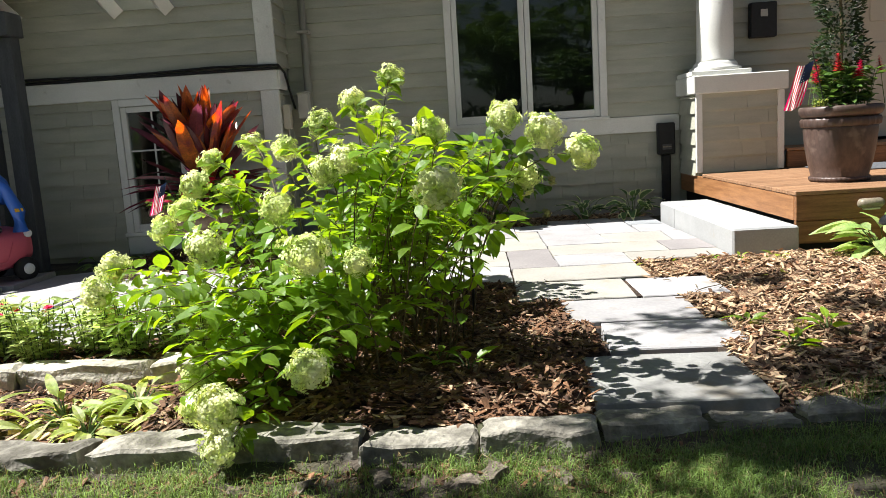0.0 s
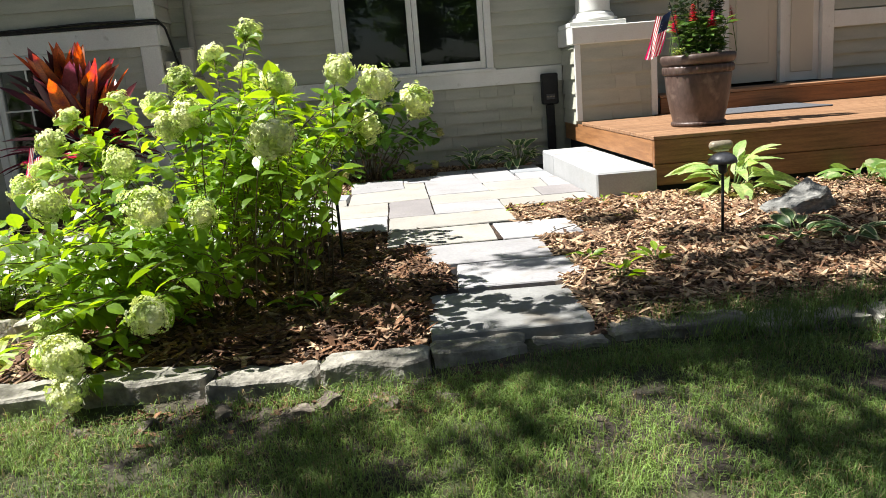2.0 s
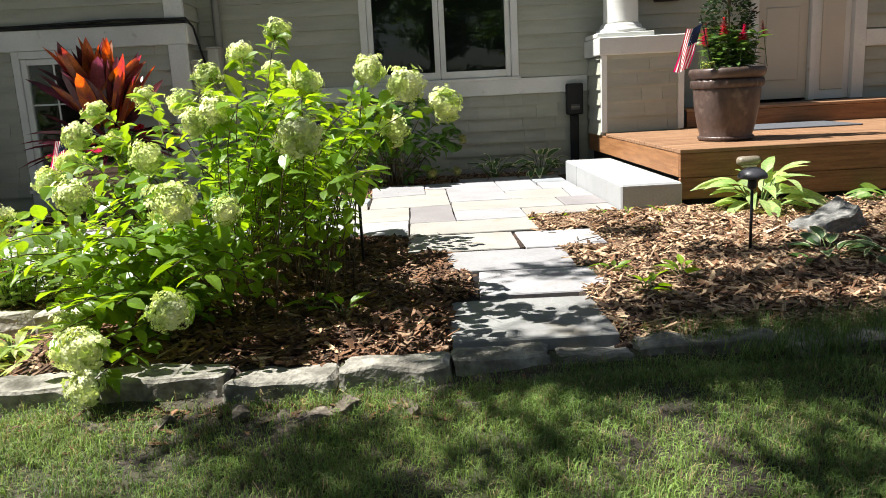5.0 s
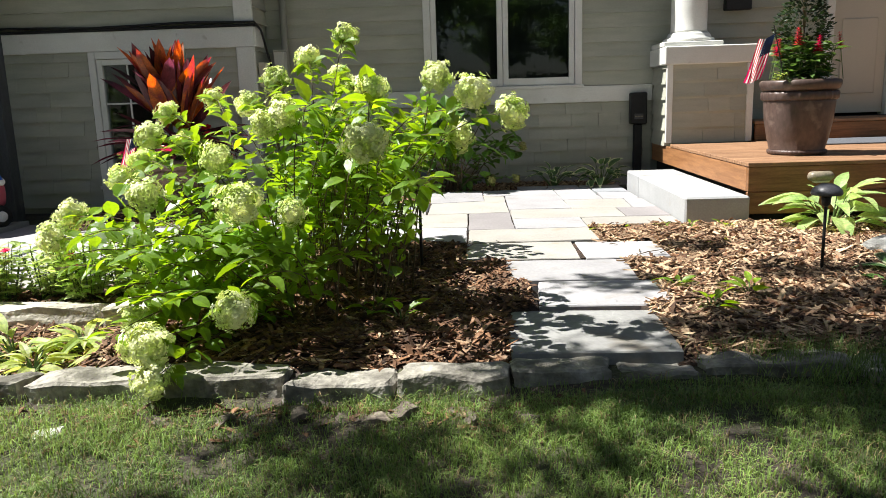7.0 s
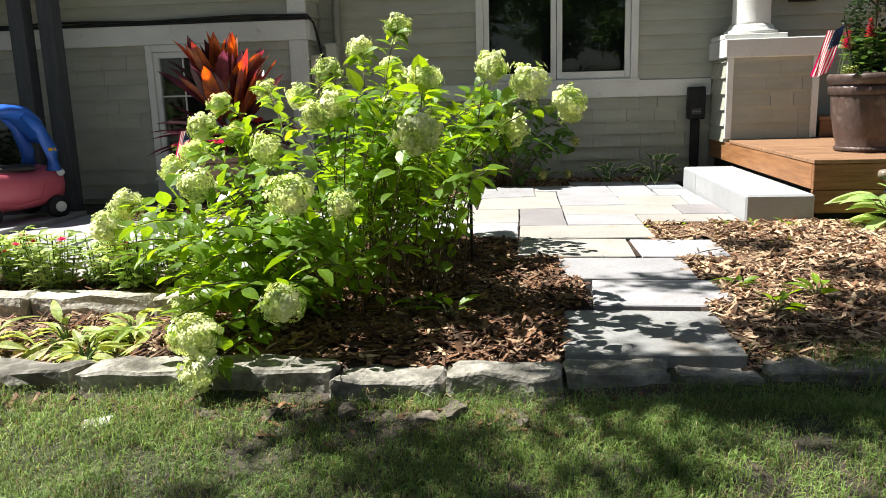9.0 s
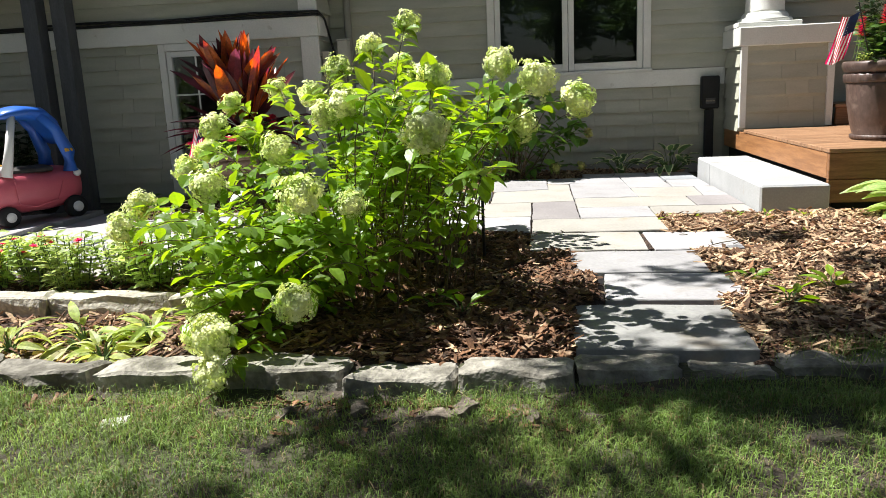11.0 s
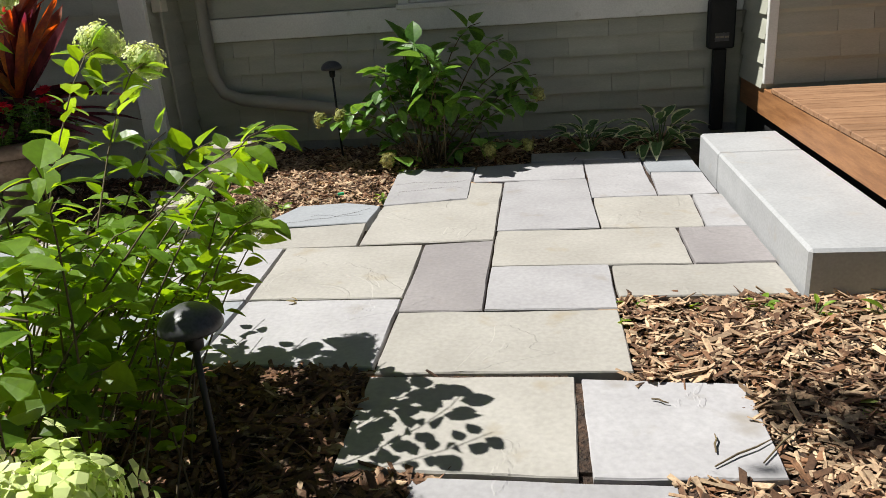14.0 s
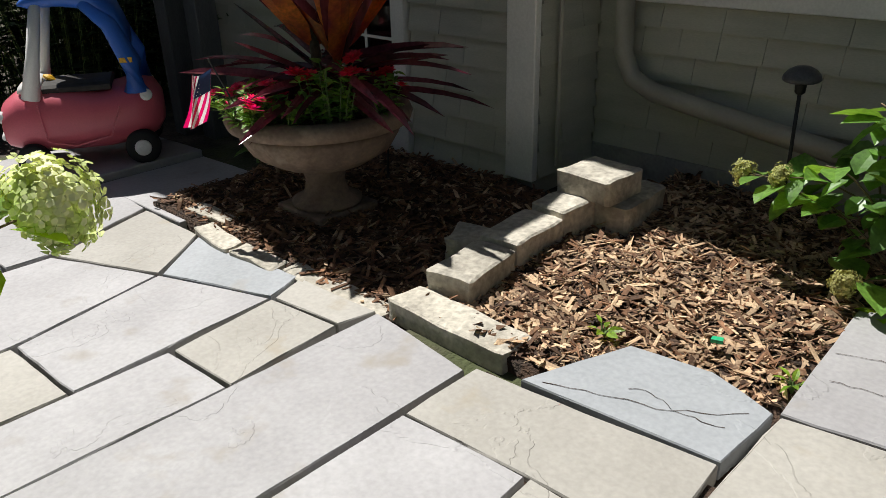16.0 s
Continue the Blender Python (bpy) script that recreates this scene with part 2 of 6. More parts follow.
M_RED = mat("red_bloom", (0.62, 0.012, 0.012), (0.42, 0.008, 0.01), 0.6, 20, 80, 0.2, rand=0.15, island=0.25, thin=0.2)
M_PINK = mat("pink_bloom", (0.84, 0.12, 0.17), (0.72, 0.06, 0.12), 0.6, 20, 80, 0.2, rand=0.15, island=0.25, thin=0.2)
M_TOPINK = mat("pink_plastic", (0.62, 0.13, 0.17), (0.55, 0.105, 0.145), 0.35, 3, 120, 0.08, 0.001, rand=0, speck=0.05)
M_TOBLUE = mat("blue_plastic", (0.03, 0.15, 0.62), (0.025, 0.12, 0.52), 0.33, 3, 120, 0.08, 0.001, rand=0, speck=0.05)
M_TOWHITE = mat("white_plastic", (0.76, 0.76, 0.74), (0.68, 0.68, 0.66), 0.4, 3, 120, 0.08, 0.001, rand=0, speck=0.05)
M_YELLOW = mat("yellow_plastic", (0.75, 0.42, 0.03), (0.65, 0.36, 0.02), 0.4, 5, 90, 0.05, rand=0)
M_FLAGR = mat("flag_red_cloth", (0.58, 0.03, 0.04), (0.42, 0.02, 0.03), 0.8, 8, 200, 0.2, 0.001, rand=0.03, speck=0.05, thin=0.4)
M_FLAGW = mat("flag_white_cloth", (0.78, 0.76, 0.74), (0.72, 0.70, 0.68), 0.8, 8, 200, 0.2, 0.001, rand=0.03, speck=0.05, thin=0.25)
M_FLAGB = mat("flag_blue_cloth", (0.03, 0.04, 0.12), (0.02, 0.03, 0.09), 0.8, 8, 200, 0.2, 0.001, rand=0.03, speck=0.05, thin=0.2)
M_DOOR = mat("cream_door_paint", (0.62, 0.58, 0.48), (0.57, 0.53, 0.44), 0.45, 2, 90, 0.1, 0.001, rand=0.02, speck=0.05)
M_MAT = mat("grey_doormat", (0.12, 0.125, 0.14), (0.08, 0.085, 0.095), 0.95, 30, 200, 0.6, 0.004, rand=0)
M_BARK = mat("bark", (0.13, 0.10, 0.075), (0.07, 0.053, 0.04), 0.95, 6, 30, 0.9, 0.02, rand=0.1, stretch=(3, 3, 0.6))
M_TREE = mat("tree_leaf", (0.075, 0.14, 0.03), (0.045, 0.095, 0.02), 0.5, 2, 30, 0, rand=0, island=0.35, thin=0.35)
M_ROCK = crossed(mat("fieldstone", (0.27, 0.265, 0.245), (0.15, 0.15, 0.14), 0.9, 9, 45, 0.8, 0.01, rand=0.1, stretch=(1, 1, 3)), (0.42, 0.40, 0.36), 12, 0.58, 0.7)
# near-black: the darkness of unlit interiors is put into the colour
M_UNLIT = mat("unlit_interior", (0.06, 0.055, 0.05), (0.04, 0.037, 0.034), 0.9, 2, 30, 0.1, rand=0.1)
M_PLASTER = mat("grey_beige_box", (0.50, 0.49, 0.44), (0.44, 0.43, 0.39), 0.5, 6, 90, 0.1, rand=0.05, speck=0.06)
M_PIPE = mat("downspout_paint", (0.36, 0.345, 0.29), (0.31, 0.30, 0.25), 0.45, 4, 80, 0.12, 0.001, rand=0.02, speck=0.05)
M_CONC = crossed(mat("concrete", (0.36, 0.35, 0.32), (0.29, 0.28, 0.26), 0.85, 3, 60, 0.4, 0.004, rand=0.05, speck=0.12), (0.2, 0.19, 0.17), 5, 0.58, 0.75)
M_BEIGE = mat("beige_fixture", (0.26, 0.22, 0.16), (0.2, 0.17, 0.12), 0.45, 9, 90, 0.1, rand=0)
M_ROOF = mat("asphalt_shingle", (0.08, 0.075, 0.07), (0.05, 0.048, 0.045), 0.95, 12, 80, 0.6, 0.004, rand=0.1)


def glass_material():
    m = bpy.data.materials.new("window_glass")
    m.use_nodes = True
    n, l = m.node_tree.nodes, m.node_tree.links
    fres = n.new("ShaderNodeFresnel")
    fres.inputs[0].default_value = 1.52
    clear, gloss, mix = n.new("ShaderNodeBsdfTransparent"), n.new("ShaderNodeBsdfGlossy"), n.new("ShaderNodeMixShader")
    clear.inputs[0].default_value = (0.75, 0.8, 0.78, 1)
    gloss.inputs["Roughness"].default_value = 0.01
    boost = n.new("ShaderNodeMath")
    boost.operation = "MULTIPLY_ADD"
    boost.inputs[1].default_value, boost.inputs[2].default_value = 1.15, 0.015
    boost.use_clamp = True
    l.new(fres.outputs[0], boost.inputs[0]), l.new(boost.outputs[0], mix.inputs[0])
    l.new(clear.outputs[0], mix.inputs[1]), l.new(gloss.outputs[0], mix.inputs[2])
    l.new(mix.outputs[0], n["Material Output"].inputs[0])
    return m


M_GLASS = glass_material()


# ---- mesh helpers ----
def part(name, bm, material, parent=None, label="", smooth=False):
    me = bpy.data.meshes.new(name)
    bmesh.ops.recalc_face_normals(bm, faces=bm.faces)
    bm.to_mesh(me)
    bm.free()
    return meshed(name, me, material, parent, label, smooth)


def meshed(name, me, material, parent=None, label="", smooth=False):
    if not me.materials:
        me.materials.append(material)
    if smooth:
        me.polygons.foreach_set("use_smooth", [True] * len(me.polygons))
    ob = new(name, me)
    if parent:
        ob.parent = parent
    if label:
        ob["label"] = label
    return ob


def raw(name, verts, faces):
    me = bpy.data.meshes.new(name)
    me.from_pydata([tuple(v) for v in verts], [], [tuple(f) for f in faces])
    me.update()
    return me


def thing(name, m, label, category, group="", kind=""):
    ob = new(name)
    ob.matrix_world = m
    ob.empty_display_size = 0.1
    return tagged(ob, label, category, group, kind)


def box(bm, x0, x1, y0, y1, z0, z1, ch=0.004):
    """A box with chamfered edges, added to bm."""
    g = bmesh.ops.create_cube(bm, size=1, matrix=Matrix.Translation(((x0 + x1) / 2, (y0 + y1) / 2, (z0 + z1) / 2)) @ Matrix.Diagonal((x1 - x0, y1 - y0, z1 - z0, 1)))
    if ch:
        edges = list({e for v in g["verts"] for e in v.link_edges})
        bmesh.ops.bevel(bm, geom=edges, offset=ch, segments=1, affect="EDGES")
    return bm


def bx(*a, **k):
    return box(bmesh.new(), *a, **k)


def lathe(profile, seg=32, bm=None, wave=None):
    """A turned body from (radius, height) pairs."""
    bm = bm or bmesh.new()
    rings = []
    for r, z in profile:
        ring = []
        for i in range(seg):
            a = 2 * math.pi * i / seg
            rr = r * (1 + (wave(a, z) if wave else 0))
            ring.append(bm.verts.new((rr * math.cos(a), rr * math.sin(a), z)))
        rings.append(ring)
    for a, b in zip(rings, rings[1:]):
        for i in range(seg):
            bm.faces.new((a[i], a[(i + 1) % seg], b[(i + 1) % seg], b[i]))
    bm.faces.new(rings[0][::-1])
    bm.faces.new(rings[-1])
    return bm


def tube(bm, pts, radii, seg=6):
    """A tapered tube along points."""
    rings = []
    pts = [Vector(p) for p in pts]
    if not isinstance(radii, (list, tuple)):
        radii = [radii] * len(pts)
    for i, p in enumerate(pts):
        d = (pts[min(i + 1, len(pts) - 1)] - pts[max(i - 1, 0)]).normalized()
        q = d.to_track_quat("Z", "Y")
        rings.append([bm.verts.new(p + q @ Vector((radii[i] * math.cos(2 * math.pi * k / seg), radii[i] * math.sin(2 * math.pi * k / seg), 0))) for k in range(seg)])
    for a, b in zip(rings, rings[1:]):
        for k in range(seg):
            bm.faces.new((a[k], a[(k + 1) % seg], b[(k + 1) % seg], b[k]))
    bm.faces.new(rings[0][::-1])
    bm.faces.new(rings[-1])
    return bm


def rough_stone(sx, sy, sz, seed, rug=0.012, cuts=4):
    """A split block with uneven faces, its base at z = 0."""
    bm = bmesh.new()
    bmesh.ops.create_cube(bm, size=1)
    bmesh.ops.bevel(bm, geom=list(bm.edges), offset=0.05, segments=1, affect="EDGES")
    bmesh.ops.subdivide_edges(bm, edges=list(bm.edges), cuts=cuts - 1, use_grid_fill=True)
    for v in bm.verts:
        p = Vector((v.co.x * sx, v.co.y * sy, (v.co.z + 0.5) * sz))
        o = Vector((seed * 3.1, seed * 1.7, seed * 0.9))
        p += noise.noise_vector(p * 7 + o) * rug * 1.6 + noise.noise_vector(p * 22 + o) * rug * 0.8
        v.co = p
    return bm


def ground_z(x, y):
    """Height of the soil: beds near the house, a lower bed, and the lawn that falls away from the edging."""
    if y < -2.5:
        z = -0.10 + 0.03 * max(0, min(1, (x + 0.25) / 0.4)) - 0.11 * max(0, min(-2.62 - y, 2.8)) - 0.025 * max(0, 1 - abs(y + 2.70) / 0.06)
    elif x < -1.62 and y < -1.62:
        z = -0.17
    elif x < -1.9:
        z = -0.16
    else:
        z = -0.075
    return z


# ---- ground ----
def ground_sheet():
    xs = [-600, -120, -40, -16, -8] + [-6 + 0.12 * i for i in range(101)] + [8, 16, 40, 120, 600]
    ys = [-600, -120, -40, -16, -9] + [-7.4 + 0.1 * i for i in range(110)] + [5, 9, 16, 40, 120, 600]
    verts, faces = [], []
    for y in ys:
        for x in xs:
            near = abs(x) < 7 and -7.5 < y < 4
            z = ground_z(x, y)
            if near and y < -2.6:
                z += 0.018 * noise.noise(Vector((x * 2.3, y * 2.3, 0))) + 0.008 * noise.noise(Vector((x * 9, y * 9, 3)))
            verts.append((x, y, z))
    w = len(xs)
    for j in range(len(ys) - 1):
        for i in range(w - 1):
            faces.append((j * w + i, j * w + i + 1, (j + 1) * w + i + 1, (j + 1) * w + i))
    g = meshed("ground", raw("ground", verts, faces), M_SOIL, smooth=True)
    tagged(g, "patchy lawn soil, bare brown and mossy green", "ground", kind="structure")


ground_sheet()

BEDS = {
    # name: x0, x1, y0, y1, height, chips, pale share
    # pale share puts sun and shade into the chip mix, higher in sunlit beds
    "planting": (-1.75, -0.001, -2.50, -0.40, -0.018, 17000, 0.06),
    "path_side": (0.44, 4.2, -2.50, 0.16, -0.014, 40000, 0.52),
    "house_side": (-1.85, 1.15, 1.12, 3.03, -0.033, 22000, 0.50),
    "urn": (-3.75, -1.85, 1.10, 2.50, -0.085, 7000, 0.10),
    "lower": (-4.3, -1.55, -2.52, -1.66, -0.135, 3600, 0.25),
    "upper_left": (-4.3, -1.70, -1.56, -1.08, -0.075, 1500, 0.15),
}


def bed_z(b, x, y):
    x0, x1, y0, y1, z = BEDS[b][:5]
    if b in ("planting", "path_side"):  # the mulch runs down to the lawn edging
        z -= 0.05 * min(1, max(0, (-2.26 - y) / 0.22))
    return z + 0.022 * noise.noise(Vector((x * 3, y * 3, 5))) + 0.012 * noise.noise(Vector((x * 11, y * 11, 1)))


def chip_verts(rng, n):
    """Flat splinters about the origin: n x 8 corners."""
    L = rng.gamma(2.4, 0.0195, n).clip(0.010, 0.15)
    W = (L * rng.uniform(0.05, 0.29, n)).clip(0.003, 0.018)
    T = rng.uniform(0.0015, 0.0045, n)
    base = np.array([(-1, -1, -1), (1, -0.7, -1), (0.9, 1, -1), (-0.8, 0.8, -1), (-1, -1, 1), (1, -0.7, 1), (0.9, 1, 1), (-0.8, 0.8, 1)], float) / 2
    v = base[None] * np.stack([L, W, T], 1)[:, None]
    v[:, :, :2] += rng.normal(0, 0.0026, (n, 8, 2))
    a, b, c = rng.uniform(0, 6.283, n), rng.normal(0, 0.3, n), rng.normal(0, 0.35, n)
    y, z = v[:, :, 1] * np.cos(c)[:, None] - v[:, :, 2] * np.sin(c)[:, None], v[:, :, 1] * np.sin(c)[:, None] + v[:, :, 2] * np.cos(c)[:, None]
    x, z = v[:, :, 0] * np.cos(b)[:, None] + z * np.sin(b)[:, None], -v[:, :, 0] * np.sin(b)[:, None] + z * np.cos(b)[:, None]
    return np.stack([x * np.cos(a)[:, None] - y * np.sin(a)[:, None], x * np.sin(a)[:, None] + y * np.cos(a)[:, None], z], 2)


CUBE = np.array([(0, 3, 2, 1), (4, 5, 6, 7), (0, 1, 5, 4), (1, 2, 6, 5), (2, 3, 7, 6), (3, 0, 4, 7)])


def joined(v, f):
    """Copies (n, k, 3) of one small mesh with faces f as one mesh."""
    n, k = v.shape[:2]
    return v.reshape(-1, 3).tolist(), (np.arange(n)[:, None, None] * k + np.array(f)[None]).reshape(-1, len(f[0])).tolist()


PAVED = []  # rectangles on which no chips or blades lie


def paved(x, y):
    return any(a < x < b and c < y < d for a, b, c, d in PAVED)


def mulch(b, seed):
    x0, x1, y0, y1, z, count, pale = BEDS[b]
    nx, ny = int((x1 - x0) / 0.05) + 3, int((y1 - y0) / 0.05) + 3
    verts, faces = [], []
    for j in range(ny):
        for i in range(nx):
            x, y = (lo + (hi - lo) * min(1, max(0, (q - 1) / (m - 3))) for lo, hi, q, m in ((x0, x1, i, nx), (y0, y1, j, ny)))
            rim = min(i, j, nx - 1 - i, ny - 1 - j) == 0
            verts.append((x, y, -0.2 if rim else bed_z(b, x, y) - (0.03 if paved(x, y) else 0.006)))
    for j in range(ny - 1):
        for i in range(nx - 1):
            faces.append((j * nx + i, j * nx + i + 1, (j + 1) * nx + i + 1, (j + 1) * nx + i))
    bed = meshed("mulch_bed", raw("mulch_bed", verts, faces), M_MULCHBED, smooth=True)
    tagged(bed, "dark brown shredded bark mulch bed", "mulch bed", kind="structure")
    rng = np.random.default_rng(seed)
    # the pale portion carries how sunlit the bed looks
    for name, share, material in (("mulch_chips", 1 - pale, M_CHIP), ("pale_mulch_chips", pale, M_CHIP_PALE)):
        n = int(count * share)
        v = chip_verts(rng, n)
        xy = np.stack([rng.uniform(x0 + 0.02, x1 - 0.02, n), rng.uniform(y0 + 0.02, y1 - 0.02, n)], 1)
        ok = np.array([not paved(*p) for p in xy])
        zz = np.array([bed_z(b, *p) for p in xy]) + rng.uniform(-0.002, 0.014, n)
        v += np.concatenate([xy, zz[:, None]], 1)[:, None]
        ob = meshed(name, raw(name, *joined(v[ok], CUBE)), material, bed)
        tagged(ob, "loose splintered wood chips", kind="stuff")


# ---- paving ----
STONES = {"grey": M_FLAG_A, "buff": M_FLAG_B, "lilac": M_FLAG_C, "blue": M_FLAG_D, "dark": M_FLAG_E}


def flagstone(parent, pts, z, colour, seed, thick=0.06, gap=0.0035, tilt=0.0):
    """A slab with hand-cut edges and a worn arris."""
    rng = random.Random(seed)
    c = sum((Vector(p) for p in pts), Vector((0, 0))) / len(pts)
    ring = []
    for a, b in zip(pts, pts[1:] + pts[:1]):
        a, b = Vector(a), Vector(b)
        n = max(2, int((b - a).length / 0.09))
        for k in range(n):
            p = a.lerp(b, k / n)
            p += (c - p).normalized() * (gap + rng.uniform(0, 0.004) + (0.004 if k == 0 else 0))
            ring.append(p)
    bm = bmesh.new()
    zf = lambda p: z + tilt * (p.x - c.x)  # noqa: E731
    low = [bm.verts.new((p.x, p.y, zf(p) - thick)) for p in ring]
    mid = [bm.verts.new((p.x, p.y, zf(p) - 0.004 - rng.uniform(0, 0.002))) for p in ring]
    top = [bm.verts.new((*(p + (c - p).normalized() * 0.004), zf(p) + rng.uniform(-0.0012, 0.0012))) for p in ring]
    n = len(ring)
    for a, b in ((low, mid), (mid, top)):
        for i in range(n):
            bm.faces.new((a[i], a[(i + 1) % n], b[(i + 1) % n], b[i]))
    bm.faces.new(top)
    return part("flagstone", bm, STONES[colour], parent)


def rect(x0, x1, y0, y1):
    return [(x0, y0), (x1, y0), (x1, y1), (x0, y1)]


patio = thing("patio", pose(0, 0, 0), "patio of mixed grey, buff and lilac bluestone slabs", "patio", kind="structure")
PATIO = [
    ([(-0.316, -0.005), (0.005, 0.0), (0.005, 0.767), (-0.316, 0.735)], "lilac"), ([(0.005, 0.0), (0.5, 0.0), (0.5, 0.437), (0.005, 0.437)], "grey"), (rect(0.5, 1.16, 0.113, 0.43), "buff"),
    ([(0.005, 0.437), (0.838, 0.432), (0.842, 0.885), (0.005, 0.897)], "buff"), ([(0.838, 0.43), (1.16, 0.43), (1.16, 0.875), (0.842, 0.885)], "lilac"), ([(0.497, 0.9), (0.972, 0.885), (1.0, 1.408), (0.49, 1.408)], "buff"),
    ([(0.972, 0.885), (1.155, 0.875), (1.15, 1.408), (1.0, 1.408)], "grey"), ([(0.005, 0.897), (0.497, 0.9), (0.482, 1.79), (0.003, 1.77)], "grey"), (rect(0.485, 0.83, 1.408, 2.24), "grey"),
    ([(0.83, 1.408), (1.14, 1.408), (1.14, 1.85), (0.85, 1.885)], "grey"), ([(0.845, 1.888), (1.14, 1.853), (1.14, 2.25), (0.83, 2.25)], "blue"), ([(-0.186, 1.80), (0.484, 1.79), (0.484, 2.24), (-0.19, 2.177)], "grey"),
    (rect(0.15, 0.75, 2.245, 2.46), "grey"), (rect(0.75, 1.14, 2.255, 2.42), "grey"),
    ([(-0.637, 0.75), (0.003, 0.775), (0.003, 1.765), (-0.186, 1.795), (-0.175, 1.457), (-0.645, 1.37)], "buff"),
    ([(-0.645, 1.372), (-0.178, 1.459), (-0.19, 2.177), (-0.689, 2.15)], "grey"), ([(-1.263, 1.026), (-0.66, 1.086), (-0.645, 1.37), (-0.86, 1.45), (-1.13, 1.41)], "blue"),
    ([(-1.40, 0.69), (-0.637, 0.745), (-0.66, 1.083), (-1.405, 0.99)], "buff"), ([(-0.948, 0.126), (-0.313, 0.13), (-0.316, 0.733), (-0.982, 0.728)], "buff"), ([(-1.39, 0.10), (-0.95, 0.126), (-0.984, 0.724), (-1.394, 0.69)], "grey"),
    ([(-0.95, -0.40), (-0.316, -0.42), (-0.316, 0.126), (-0.948, 0.122)], "grey"), ([(-1.39, -0.40), (-0.95, -0.40), (-0.95, 0.122), (-1.39, 0.098)], "blue"), ([(-0.316, -0.465), (0.505, -0.455), (0.5, -0.004), (-0.316, -0.009)], "buff"),
]
for k, (pts, colour) in enumerate(PATIO):
    flagstone(patio, pts, 0.0 + 0.002 * math.sin(k * 2.1), colour, k)
    xs, ys = [p[0] for p in pts], [p[1] for p in pts]
    if len(pts) == 4 and k != 16:
        PAVED.append((min(xs), max(xs), min(ys), max(ys)))
PAVED += [(-0.64, 0, 0.75, 1.40), (-0.18, 0, 1.40, 1.78), (-1.17, -0.62, 1.0, 1.41)]

path = thing("garden_path", pose(0, 0, 0), "stepping path of broad grey bluestone slabs", "path", kind="structure")
for k, (pts, z, colour) in enumerate([
    ([(-0.326, -0.945), (0.315, -0.968), (0.325, -0.468), (-0.325, -0.468)], -0.004, "buff"),
    ([(0.338, -0.968), (0.81, -0.957), (0.815, -0.505), (0.333, -0.48)], -0.006, "grey"),
    ([(-0.12, -1.42), (0.535, -1.43), (0.548, -0.975), (-0.12, -0.955)], -0.012, "grey"),
    ([(0.0, -1.875), (0.605, -1.90), (0.63, -1.437), (0.03, -1.425)], -0.018, "grey"),
    ([(-0.152, -2.47), (0.47, -2.475), (0.485, -1.935), (-0.15, -1.91)], -0.026, "dark"),
]):
    flagstone(path, pts, z, colour, 40 + k, thick=0.07)
PAVED += [(-0.326, 0.32, -0.93, -0.47), (0.335, 0.795, -0.96, -0.49), (-0.11, 0.54, -1.43, -0.96), (0.01, 0.59, -1.88, -1.42), (-0.14, 0.47, -2.48, -1.92)]

def crack(parent, a, b, seed, w=0.0022):
    """A hairline break that wanders over a slab."""
    rng = random.Random(seed)
    a, b = Vector(a), Vector(b)
    n = 14
    side = Vector((-(b - a).y, (b - a).x, 0)).normalized()
    off, pts = 0.0, []
    for i in range(n + 1):
        off += rng.gauss(0, 0.012)
        pts.append(a.lerp(b, i / n) + side * off * math.sin(math.pi * i / n) ** 0.5)
    bm = bmesh.new()
    rows = [[bm.verts.new(p + side * s * w * (0.4 + 0.6 * rng.random()) + Vector((0, 0, 0.0035))) for s in (-1, 1)] for p in pts]
    for p, q in zip(rows, rows[1:]):
        bm.faces.new((p[0], p[1], q[1], q[0]))
    part("crack", bm, M_MULCHBED, parent)


for k, (a, b) in enumerate([((-1.2, 1.06, 0), (-0.70, 1.32, 0)), ((-1.0, 1.2, 0), (-0.72, 1.22, 0)), ((-0.64, 1.78, 0), (-0.22, 1.84, 0)), ((-0.6, 1.62, 0), (-0.22, 1.66, 0))]):
    crack(patio, a, b, k, 0.0016)

